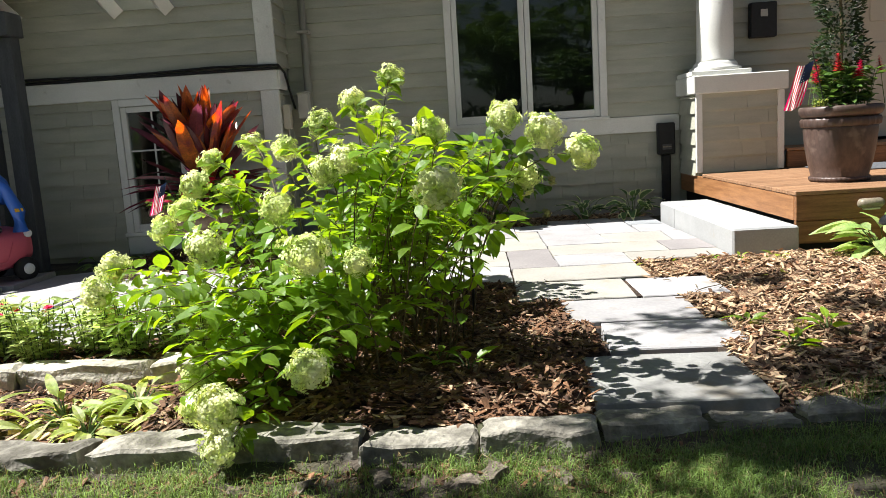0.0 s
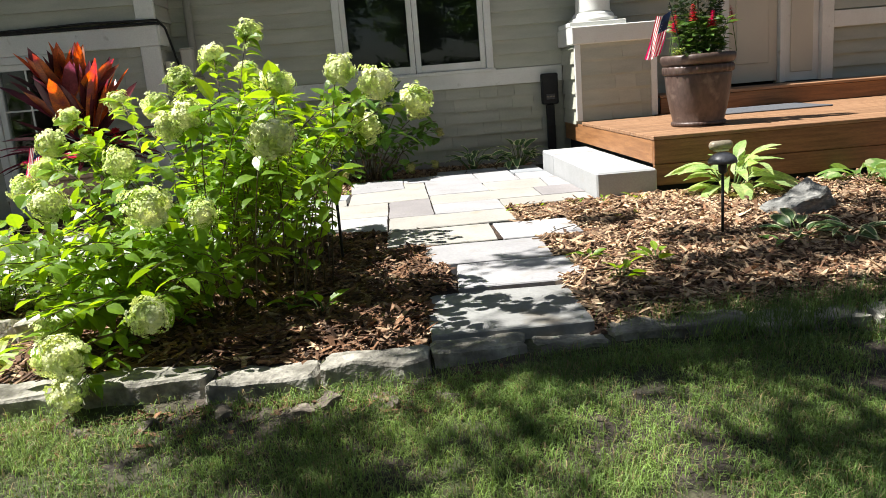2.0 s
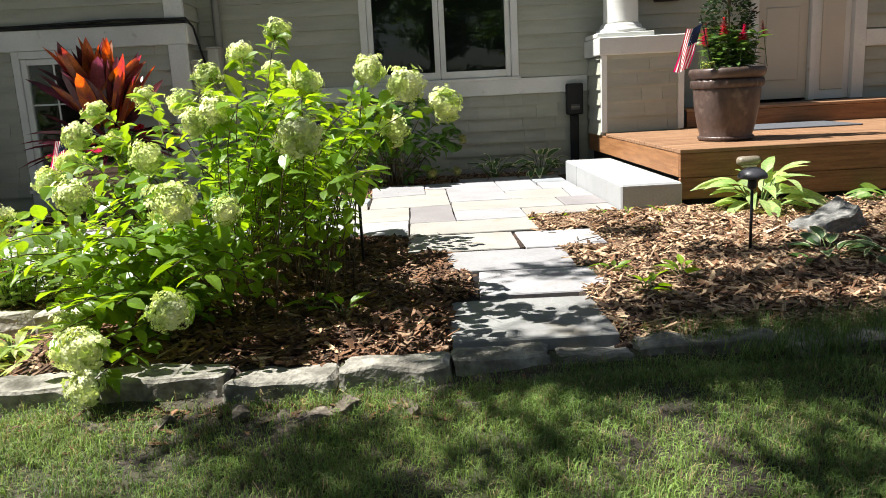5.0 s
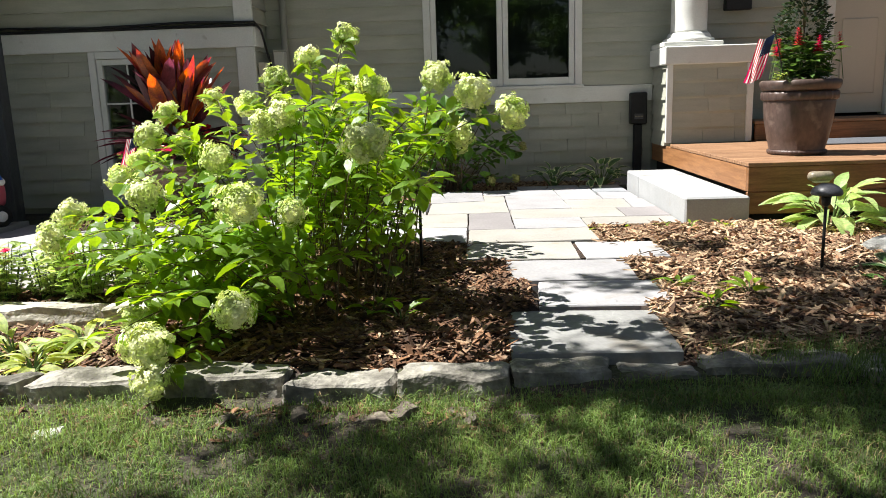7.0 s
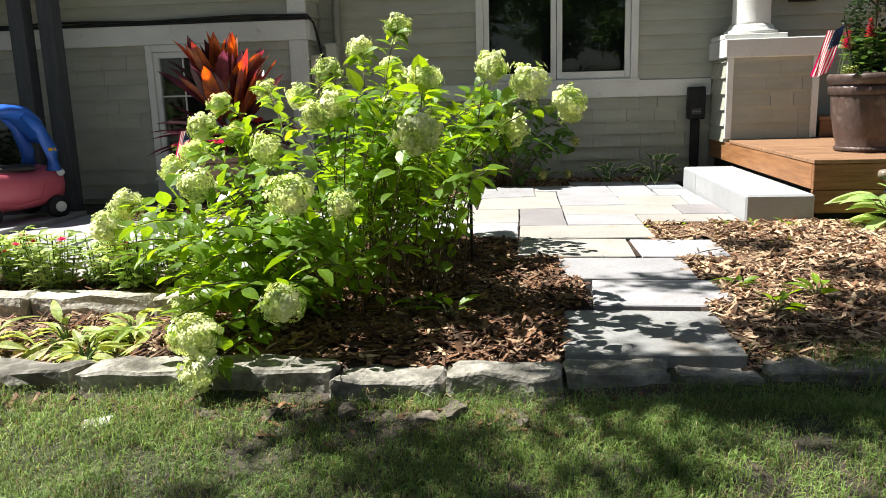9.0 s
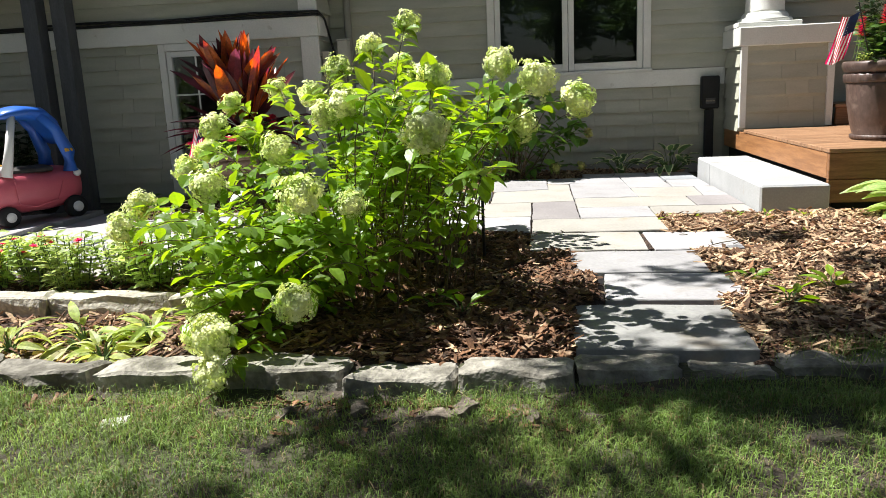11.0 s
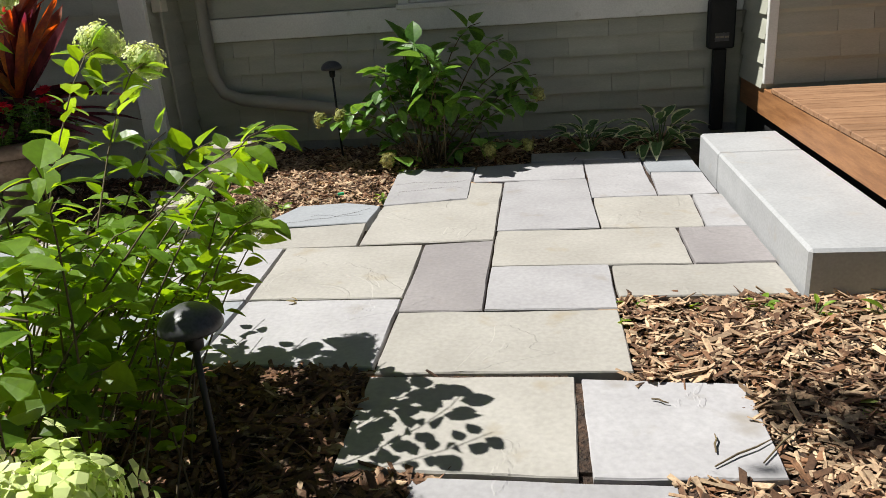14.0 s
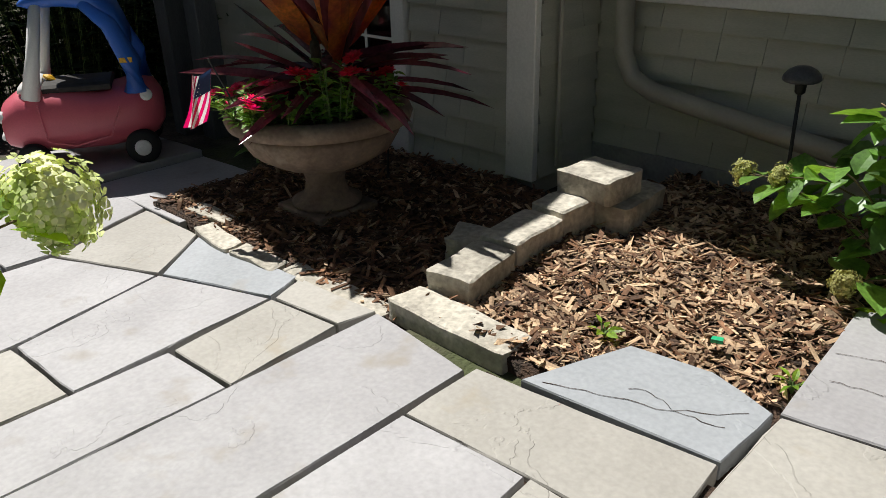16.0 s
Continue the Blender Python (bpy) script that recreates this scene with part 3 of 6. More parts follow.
walkway = thing("side_walkway", pose(0, 0, 0), "walkway of large pale bluestone slabs beside the planting", "walkway", kind="structure")
for k, (pts, colour) in enumerate([
    ([(-1.94, -0.45), (-1.43, -0.45), (-1.445, 1.0), (-1.945, 1.075)], "grey"), ([(-2.29, 0.452), (-1.94, 0.466), (-1.985, 0.921), (-2.353, 0.894)], "buff"), ([(-2.28, -0.45), (-1.94, -0.45), (-1.94, 0.462), (-2.287, 0.448)], "grey"),
    ([(-2.75, 0.10), (-2.29, 0.121), (-2.355, 0.894), (-2.92, 0.72)], "grey"), ([(-2.353, 0.898), (-1.985, 0.925), (-1.95, 1.075), (-2.42, 1.07)], "buff"), ([(-2.92, 0.724), (-2.36, 0.898), (-2.425, 1.07), (-3.2, 1.06)], "blue"),
    ([(-2.75, -0.45), (-2.284, -0.45), (-2.29, 0.117), (-2.75, 0.096)], "buff"), ([(-3.5, -0.45), (-2.754, -0.45), (-2.754, 0.1), (-2.92, 0.715), (-3.5, 0.5)], "grey"), ([(-3.5, 0.504), (-2.925, 0.72), (-3.2, 1.055), (-3.75, 1.06)], "buff"),
    (rect(-4.5, -3.504, -0.45, 0.3), "blue"), ([(-4.5, 0.304), (-3.504, 0.304), (-3.504, 0.5), (-3.755, 1.06), (-4.5, 1.1)], "grey"),
    (rect(-2.2, -1.5, -1.08, -0.45), "grey"), (rect(-3.0, -2.2, -1.08, -0.45), "buff"), (rect(-3.8, -3.0, -1.08, -0.45), "grey"), (rect(-4.5, -3.8, -1.08, -0.45), "grey"),
    (rect(-5.3, -4.5, -1.08, 0.0), "buff"), (rect(-5.3, -4.5, 0.0, 1.1), "grey"), (rect(-4.4, -3.4, 1.06, 1.75), "grey"), (rect(-5.3, -4.4, 1.1, 1.75), "grey"),
]):
    cx = sum(p[0] for p in pts) / len(pts)
    flagstone(walkway, pts, -0.035 - 0.045 * min(2.2, -1.5 - cx), colour, 60 + k, tilt=0.045)
PAVED.append((-5.3, -1.5, -1.08, 1.06))
for x0, x1, y0, y1, z in ((-1.38, 1.15, 0.14, 1.02, -0.022), (-0.62, 1.12, 1.025, 2.12, -0.022), (-1.38, 0.47, -0.38, 0.135, -0.022), (-0.30, 0.30, -0.89, -0.385, -0.012), (0.301, 0.74, -0.93, -0.5, -0.013), (-0.1, 0.50, -1.0, -0.895, -0.025), (0.04, 0.5, -1.46, -1.40, -0.035), (0.01, 0.465, -1.95, -1.80, -0.045), (-5.28, -1.52, -1.06, 1.04, -0.2)):
    ob = part("joint_sand", bx(x0, x1, y0, y1, z - 0.1, z, ch=0), M_MULCHBED)
    tagged(ob, "dark sandy soil in the joints between slabs", "paving base", kind="structure")
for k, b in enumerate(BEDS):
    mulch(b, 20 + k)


# ---- stone edging ----
def stone_row(name, label, spans, y, depth, z0, h, seed, group):
    for k, (a, b, dy) in enumerate(spans):
        bm = rough_stone(b - a - 0.012, depth * (0.92 + 0.2 * abs(math.sin(k * 1.3))), h * (0.94 + 0.12 * abs(math.sin(k * 2.1))), seed + k, 0.015)
        ob = part(name, bm, M_EDGE if name == "edging_stone" else M_LIME)
        ob.matrix_world = pose((a + b) / 2, y + dy, z0 + 0.006 * math.sin(k * 2.7), -2 + 3 * math.sin(k * 3.7), 1.2 * math.sin(k * 1.1), 2.5 * math.sin(k * 1.9))
        tagged(ob, label, "edging stone", group)


stone_row("edging_stone", "rough grey limestone edging block beside the lawn",
          [(-4.0, -3.4, 0.03), (-3.4, -2.85, 0), (-2.85, -2.3, 0.02), (-2.3, -1.85, -0.01), (-1.85, -1.38, 0.0), (-1.38, -0.93, 0.0), (-0.93, -0.55, -0.02),
           (-0.55, -0.155, -0.01), (-0.155, 0.20, 0.015), (0.20, 0.50, 0.03), (0.50, 1.0, 0.02), (1.0, 1.45, 0.0), (1.45, 2.0, -0.02), (2.0, 2.6, 0.0), (2.6, 3.3, 0.01), (3.3, 4.2, 0.0)],
          -2.56, 0.165, -0.225, 0.175, 3, "lawn edging")
stone_row("wall_stone", "pale split limestone block in the low bed wall",
          [(-4.3, -3.75, 0.0), (-3.75, -3.2, 0.02), (-3.2, -2.68, 0.0), (-2.68, -2.05, 0.01), (-2.05, -1.62, 0.02)], -1.61, 0.15, -0.2, 0.165, 33, "low bed wall")


def block(x, y, z, sx, sy, sz, rz, seed, label, rug=0.006):
    ob = part("edging_block", rough_stone(sx, sy, sz, seed, rug), M_LIME)
    ob.matrix_world = pose(x, y, z, 0, 0, rz)
    tagged(ob, label, "edging stone", "house bed edging")


block(-1.65, 1.17, -0.09, 0.54, 0.16, 0.09, -1, 71, "flat buff limestone block set level with the patio", 0.005)
block(-1.825, 1.445, -0.05, 0.19, 0.33, 0.11, 9, 72, "cream limestone block edging the mulch bed")
block(-1.87, 1.79, -0.05, 0.19, 0.34, 0.125, 6, 73, "cream limestone block edging the mulch bed")
block(-1.88, 2.08, -0.05, 0.18, 0.22, 0.15, -4, 74, "cream limestone block edging the mulch bed")
block(-1.83, 2.27, 0.085, 0.27, 0.26, 0.115, -3, 75, "cut limestone block stacked on another beside the house")
block(-1.82, 2.36, -0.06, 0.36, 0.36, 0.145, 4, 77, "broad flat limestone block under another beside the house")
block(-2.05, 1.68, -0.09, 0.17, 0.16, 0.12, 20, 76, "dark weathered stone in the shaded bed", 0.012)
for k, (x, y, r) in enumerate([(-3.33, 1.2, 8), (-3.05, 1.07, -6), (-2.72, 1.07, 3), (-2.38, 1.10, -3), (-2.1, 1.12, 2)]):
    block(x, y, -0.16, 0.31, 0.10, 0.085, r, 90 + k, "low buff edging stone round the urn bed", 0.008)


# ---- house ----
WALL_Y, WING_Y, WING_X, PIER_X, PIER_Y = 3.047, 2.52, -2.39, 1.595, 2.417
TOP = 3.3


def solid(name, spans, label, material=M_SIDING):
    bm = bmesh.new()
    for s in spans:
        box(bm, *s, ch=0)
    ob = part(name, bm, material)
    return tagged(ob, label, "wall", kind="structure")


BACK = 0.024  # depth taken by the siding boards
wall_main = solid("wall_main", [(WING_X - 0.2, -0.70, WALL_Y + BACK, WALL_Y + 0.2, -0.2, TOP), (0.82, 3.40, WALL_Y + BACK, WALL_Y + 0.2, -0.2, TOP),
                                (-0.70, 0.82, WALL_Y + BACK, WALL_Y + 0.2, -0.2, 0.97), (-0.70, 0.82, WALL_Y + BACK, WALL_Y + 0.2, 2.45, TOP),
                                (4.45, 8.0, WALL_Y + BACK, WALL_Y + 0.2, -0.2, TOP), (3.40, 4.45, WALL_Y + BACK, WALL_Y + 0.2, 2.65, TOP), (3.40, 4.45, WALL_Y + BACK, WALL_Y + 0.2, -0.2, 0.55)],
                  "grey-green painted house wall with lapped boards")
wall_wing = solid("wall_wing", [(-9, -3.98, WING_Y + BACK, WING_Y + 0.2, -0.3, TOP), (-3.36, WING_X - BACK, WING_Y + BACK, WING_Y + 0.2, -0.3, TOP), (-3.98, -3.36, WING_Y + BACK, WING_Y + 0.2, -0.3, 0.16),
                                (-3.98, -3.36, WING_Y + BACK, WING_Y + 0.2, 1.40, TOP), (WING_X - 0.2, WING_X - BACK, WING_Y + 0.2, WALL_Y + 0.02, -0.3, TOP)],
                  "grey-green painted projecting wing of the house")
wall_back = solid("wall_back", [(-9, 8, 7.0, 7.2, -0.3, TOP), (-9.2, -9, WING_Y, 7.2, -0.3, TOP), (8, 8.2, WALL_Y, 7.2, -0.3, TOP)], "plain far walls of the house")
# added backing wall, its near-black colour replaces the dimness of the rooms
room = solid("room_interior", [(-2.0, 8, 3.7, 3.8, -0.1, TOP), (-9, -2.4, 3.3, 3.4, -0.2, 2.4)], "near-black wall standing in for the dim room behind the windows", M_UNLIT)


def clapboard(parent, x0, x1, z, expo, y, axis="y"):
    """One lapped board, thick at its lower edge."""
    v = []
    for a in (x0, x1):
        v += [(a, y - 0.014, z), (a, y + BACK, z), (a, y + BACK, z + expo + 0.012), (a, y + BACK - 0.006, z + expo + 0.012)]
    if axis == "x":
        v = [(-q[1], q[0], q[2]) for q in v]
    f = [(0, 3, 2, 1), (4, 5, 6, 7), (0, 4, 7, 3), (1, 2, 6, 5), (3, 7, 6, 2), (0, 1, 5, 4)]
    return meshed("clapboard", raw("clapboard", v, f), M_SIDING, parent)


def shingles(parent, x0, x1, z0, z1, expo, y, seed, axis="y", wide=(0.16, 0.36)):
    rng = random.Random(seed)
    z = z0
    while z < z1 - 0.03:
        x = x0
        top = min(expo + 0.012, z1 - z)
        while x < x1 - 0.02:
            w = min(rng.uniform(*wide), x1 - x)
            if x1 - x - w < 0.06:
                w = x1 - x
            d, o = rng.uniform(-0.003, 0.003), rng.uniform(0, 0.005)
            a, b = x + 0.0012, x + w - 0.0012
            v = []
            for q in (a, b):
                v += [(q, y - 0.012 + d, z - o), (q, y + BACK, z - o), (q, y + BACK, z + top), (q, y + BACK - 0.006, z + top)]
            if axis == "x":
                v = [(-q[1], q[0], q[2]) for q in v]
            meshed("shingle", raw("shingle", v, [(0, 3, 2, 1), (4, 5, 6, 7), (0, 4, 7, 3), (1, 2, 6, 5), (3, 7, 6, 2), (0, 1, 5, 4)]), M_SIDING, parent)
            x += w
        z += expo


def boards(parent, x0, x1, z0, z1, expo, y, axis="y"):
    z = z0
    while z < z1 - 0.02:
        clapboard(parent, x0, x1, z, min(expo, z1 - z - 0.012), y, axis)
        z += expo


def trim(x0, x1, y0, y1, z0, z1, label, name="trim", material=M_WHITE):
    ob = part(name, bx(x0, x1, y0, y1, z0, z1, ch=0.005), material)
    return tagged(ob, label, "trim", kind="structure")


# boards of the main wall, either side of the window and past the door
boards(wall_main, WING_X, -0.757, 0.968, TOP, 0.143, WALL_Y)
boards(wall_main, 0.872, 3.33, 0.968, TOP, 0.143, WALL_Y)
boards(wall_main, -0.757, 0.872, 2.55, TOP, 0.143, WALL_Y)
shingles(wall_main, WING_X, PIER_X, 0.04, 0.79, 0.129, WALL_Y, 1)
boards(wall_main, 4.55, 8.0, 1.30, TOP, 0.143, WALL_Y)
boards(wall_main, 4.55, 8.0, 0.56, 1.10, 0.137, WALL_Y)
# wing: shingles below the band, boards above, on the front and the return
shingles(wall_wing, -9.0, -4.06, -0.10, 1.44, 0.145, WING_Y, 2, wide=(0.22, 0.5))
shingles(wall_wing, -3.285, -2.56, -0.10, 1.44, 0.145, WING_Y, 3, wide=(0.12, 0.3))
boards(wall_wing, -9.0, -2.56, 1.67, TOP, 0.15, WING_Y)
shingles(wall_wing, WING_Y + 0.03, WALL_Y, -0.05, 1.44, 0.145, -WING_X, 4, axis="x")
boards(wall_wing, WING_Y + 0.03, WALL_Y, 1.67, TOP, 0.15, -WING_X, axis="x")

trim(-9.0, WING_X + 0.012, WING_Y - 0.034, WING_Y + 0.03, 1.435, 1.625, "weathered white painted band board on the wing")
trim(-9.0, WING_X + 0.03, WING_Y - 0.05, WING_Y + 0.03, 1.627, 1.65, "thin dark drip ledge above the band board", material=M_BLACKPL)
trim(-2.56, WING_X + 0.010, WING_Y - 0.026, WING_Y + 0.02, -0.06, 1.433, "white painted corner board of the wing", "corner_board")
trim(-2.56, WING_X + 0.010, WING_Y - 0.026, WING_Y + 0.02, 1.652, TOP, "white painted upper corner board of the wing", "corner_board")
trim(WING_X + 0.002, WING_X + 0.020, WING_Y + 0.022, WING_Y + 0.30, 1.44, 1.625, "short white band return")
trim(WING_X + 0.12, PIER_X - 0.002, WALL_Y - 0.028, WALL_Y + 0.02, 0.797, 0.962, "white painted band board below the window")
trim(WING_X, PIER_X, WALL_Y - 0.012, WALL_Y + 0.05, -0.12, 0.035, "grey concrete footing along the wall", "baseboard", M_CONC)
trim(4.55, 8.0, WALL_Y - 0.028, WALL_Y + 0.02, 1.115, 1.285, "white painted band board past the door")

# black cable clipped along the band board
cable = bmesh.new()
tube(cable, [(-9 + 0.5 * i, WING_Y - 0.045, 1.668 + 0.012 * math.sin(i * 1.7)) for i in range(14)] + [(WING_X + 0.03, WING_Y - 0.04, 1.665), (WING_X + 0.05, WING_Y + 0.12, 1.60), (WING_X + 0.07, WING_Y + 0.22, 1.40), (WING_X + 0.09, WING_Y + 0.28, 1.25)], 0.012, 6)
tagged(part("cable", cable, M_BLACKPL, smooth=True), "thick black cable clipped along the band board", "cable")


def window(name, x0, x1, z0, z1, y, leaves, frame_w, label, bars=False):
    """A white framed window; y is the wall's face."""
    w = thing(name, pose((x0 + x1) / 2, y, z0), label, "window", kind="structure")
    hw, h = (x1 - x0) / 2, z1 - z0
    part("window_frame", box(box(box(box(bmesh.new(), -hw, -hw + frame_w, -0.03, 0.10, 0, h), hw - frame_w, hw, -0.03, 0.10, 0, h), -hw + frame_w, hw - frame_w, -0.03, 0.10, h - frame_w, h), -hw + frame_w, hw - frame_w, -0.03, 0.10, 0, 0.018), M_WHITE, w)
    part("window_sill", bx(-hw - 0.015, hw + 0.015, -0.045, 0.03, -0.02, 0.016), M_WHITE, w)
    inner = 2 * (hw - frame_w)
    lw = inner / leaves
    for k in range(leaves):
        a, b = -hw + frame_w + k * lw + 0.003, -hw + frame_w + (k + 1) * lw - 0.003
        s, lo, hi = 0.055, 0.02, h - frame_w - 0.003
        bm = bmesh.new()
        for q in ((a, a + s, lo, hi), (b - s, b, lo, hi), (a + s, b - s, lo, lo + s + 0.02), (a + s, b - s, hi - s, hi)):
            box(bm, q[0], q[1], -0.012, 0.045, q[2], q[3], ch=0.004)
        sash = part("sash", bm, M_WHITE, w)
        pane = part("pane", bx(a + s - 0.004, b - s + 0.004, 0.014, 0.019, lo + s, hi - s + 0.004, ch=0), M_GLASS, w)
        pane.visible_shadow = False
        if bars:
            bm = bmesh.new()
            for j in (1, 2):
                zz = lo + s + (hi - lo - 2 * s) * j / 3
                box(bm, a + s, b - s, 0.002, 0.013, zz - 0.008, zz + 0.008, ch=0.002)
            for j in (1,):
                xx = a + s + (b - a - 2 * s) * j / 2
                box(bm, xx - 0.008, xx + 0.008, 0.001, 0.012, lo + s, hi - s, ch=0.002)
            part("glazing_bar", bm, M_WHITE, w)
    return w


window("window_1", -0.757, 0.872, 0.966, 2.50, WALL_Y, 2, 0.075, "white twin casement window with dark reflecting glass")
window("window_2", -4.045, -3.30, 0.10, 1.432, WING_Y, 1, 0.07, "white lower window with small panes, behind the urn", True)
trim(-4.045, -3.30, WING_Y - 0.03, WING_Y + 0.02, -0.10, 0.078, "white panel board under the lower window")


# unseen roof eaves and projecting bay, shaped by their shadows, with the brackets
def eaves():
    # front edge steps back at x = -0.45 to place the shade line
    bm = box(bx(WING_X, -0.45, 2.345, 7.4, TOP, TOP + 0.16, ch=0), -0.45, 8.3, WALL_Y - 0.25, 7.4, TOP, TOP + 0.158, ch=0)
    tagged(part("roof", bm, M_ROOF), "unseen low dark roof, its stepped edge set to shade the patio", "roof", kind="structure")
    bm = bx(-0.44, 1.20, WALL_Y - 0.28, WALL_Y - 0.252, TOP - 0.06, TOP + 0.17)
    tagged(part("fascia", bm, M_WHITE), "white painted fascia board", "trim", kind="structure")
    # bay is unseen: the brackets suggest it, the shadow sets its size
    bay = thing("bay", pose(0, 0, 0), "unseen upper bay over white brackets, sized to shade the urn bed", "bay", kind="structure")
    part("floor_board", bx(-9, -4.3, 1.5, WING_Y - 0.05, 2.50, 2.56, ch=0.004), M_WHITE, bay)
    part("front_wall", bx(-9, -4.3, 1.5, 1.58, 2.562, TOP, ch=0), M_SIDING, bay)
    part("side_wall", bx(-4.38, -4.3, 1.581, WING_Y - 0.005, 2.562, TOP, ch=0), M_SIDING, bay)
    part("bay_roof", bx(-9, -4.25, 1.45, WING_Y + 0.2, TOP + 0.17, TOP + 0.3, ch=0), M_ROOF, bay)
    part("wing_roof", bx(-9, WING_X + 0.05, WING_Y + 0.02, 7.4, TOP + 0.02, TOP + 0.165, ch=0), M_ROOF, bay)
    for x in (-5.6, -4.9, -3.90, -3.40):
        bm = bmesh.new()
        tube(bm, [(x, WING_Y - 0.02, 2.27), (x, WING_Y - 0.10, 2.30), (x, WING_Y - 0.35, 2.40), (x, WING_Y - 0.8, 2.49)], [0.085, 0.085, 0.08, 0.075], 4)
        part("bracket", bm, M_WHITE, bay)


eaves()


# porch pier with its cap and column
def porch_pier():
    p = thing("porch_pier", pose(0, 0, 0), "shingled porch pier with a white cap, sunlit on one side", "porch pier")
    x1 = 2.41
    part("core", bx(PIER_X + BACK, x1 - BACK, PIER_Y + BACK, WALL_Y - 0.004, 0.30, 1.15, ch=0), M_SIDING, p)
    shingles(p, PIER_X + 0.055, x1 - 0.06, 0.392, 1.125, 0.147, PIER_Y + 0.013, 11, wide=(0.2, 0.42))
    # the side that faces the patio: the courses run along y
    rng = random.Random(5)
    z = 0.36
    while z < 1.12:
        y = PIER_Y + 0.03
        while y < WALL_Y - 0.04:
            w = min(rng.uniform(0.16, 0.34), WALL_Y - 0.03 - y)
            v = []
            for q in (y + 0.001, y + w - 0.001):
                v += [(PIER_X - 0.010, q, z), (PIER_X + BACK, q, z), (PIER_X + BACK, q, min(z + 0.159, 1.125)), (PIER_X + BACK - 0.008, q, min(z + 0.159, 1.125))]
            meshed("shingle", raw("shingle", v, [(0, 1, 2, 3), (4, 7, 6, 5), (0, 3, 7, 4), (1, 5, 6, 2), (3, 2, 6, 7), (0, 4, 5, 1)]), M_SIDING, p)
            y += w
        z += 0.147
    part("corner_board", bx(PIER_X - 0.004, PIER_X + 0.055, PIER_Y - 0.006, PIER_Y + 0.03, 0.389, 1.126), M_WHITE, p)
    part("corner_board", bx(x1 - 0.06, x1, PIER_Y - 0.006, PIER_Y + 0.03, 0.389, 1.126), M_WHITE, p)
    part("cap", bx(PIER_X - 0.03, x1 + 0.03, PIER_Y - 0.03, WALL_Y - 0.004, 1.128, 1.296, ch=0.008), M_WHITE, p)
    column = thing("porch_column", pose(1.865, 2.72, 1.297), "white round porch column on a square base", "column")
    part("base_plate", bx(-0.30, 0.26, -0.26, 0.26, 0, 0.045, ch=0.006), M_WHITE, column)
    part("base_moulding", lathe([(0.235, 0.046), (0.245, 0.06), (0.24, 0.08), (0.21, 0.092), (0.205, 0.115), (0.19, 0.135)], 40), M_WHITE, column, smooth=True)
    part("shaft", lathe([(0.180, 0.134), (0.172, 0.16), (0.17, 0.3), (0.16, 1.9)], 40), M_WHITE, column, smooth=True)
    part("capital", bx(-0.22, 0.22, -0.22, 0.22, 1.9, 2.0, ch=0.006), M_WHITE, column)


porch_pier()


# front door with its surround
door = thing("door_1", pose(3.40, WALL_Y, 0.60), "closed cream painted front door in a white surround", "door", kind="structure")
part("door_frame", bx(-0.08, 0.0, -0.03, 0.12, -0.02, 2.1), M_WHITE, door)
part("door_frame", bx(0.56, 0.62, -0.03, 0.12, -0.02, 2.1), M_WHITE, door)
part("door_frame", bx(1.02, 1.15, -0.03, 0.12, -0.02, 2.1), M_WHITE, door)
part("door_head", bx(-0.08, 1.15, -0.03, 0.12, 2.102, 2.25), M_WHITE, door)
leaf = part("door_leaf", bx(0.003, 0.557, 0.03, 0.075, 0.005, 2.098, ch=0.003), M_DOOR, door)
for z0, z1 in ((0.2, 0.95), (1.15, 1.95)):
    part("panel", bx(0.10, 0.46, 0.018, 0.031, z0, z1, ch=0.008), M_DOOR, leaf)
part("threshold", bx(-0.08, 1.15, -0.05, 0.12, -0.06, -0.022), M_BLACKPL, door)
part("sidelight_panel", bx(0.623, 1.017, 0.03, 0.07, -0.015, 2.098, ch=0.003), M_WHITE, door)
part("panel", bx(0.70, 0.95, 0.018, 0.031, 0.08, 2.0, ch=0.006), M_DOOR, door)

lantern = thing("wall_lantern", pose(2.42, WALL_Y - 0.004, 1.66), "dark square wall light box behind the column", "wall light")
part("box", bx(-0.13, 0.13, -0.09, 0, 0, 0.34, ch=0.01), M_BLACK, lantern)
part("glass_panel", bx(-0.035, 0.035, -0.096, -0.0905, 0.2, 0.27, ch=0.002), M_PLASTER, lantern)

# meter box, outlet box and downspout
box_out = thing("low_voltage_box", pose(1.44, WALL_Y - 0.03, 0.56), "black plastic transformer box on the wall beside the pier", "outlet box")
part("body", bx(-0.085, 0.085, -0.10, 0, 0, 0.32, ch=0.012), M_BLACKPL, box_out)
lab = part("label_plate", bx(-0.045, 0.045, -0.104, -0.1005, 0.05, 0.105, ch=0.001), M_CAP, box_out, "dim label plate with pale bars")
for k in range(3):
    part("print_bar", bx(-0.042 + 0.03 * k, -0.018 + 0.03 * k, -0.106, -0.1045, 0.072, 0.084, ch=0), M_BEIGE, lab)
part("conduit_cover", bx(-0.04, 0.045, -0.06, 0, -0.56, -0.004, ch=0.008), M_BLACKPL, box_out, "matt black strip from the box down to the soil")

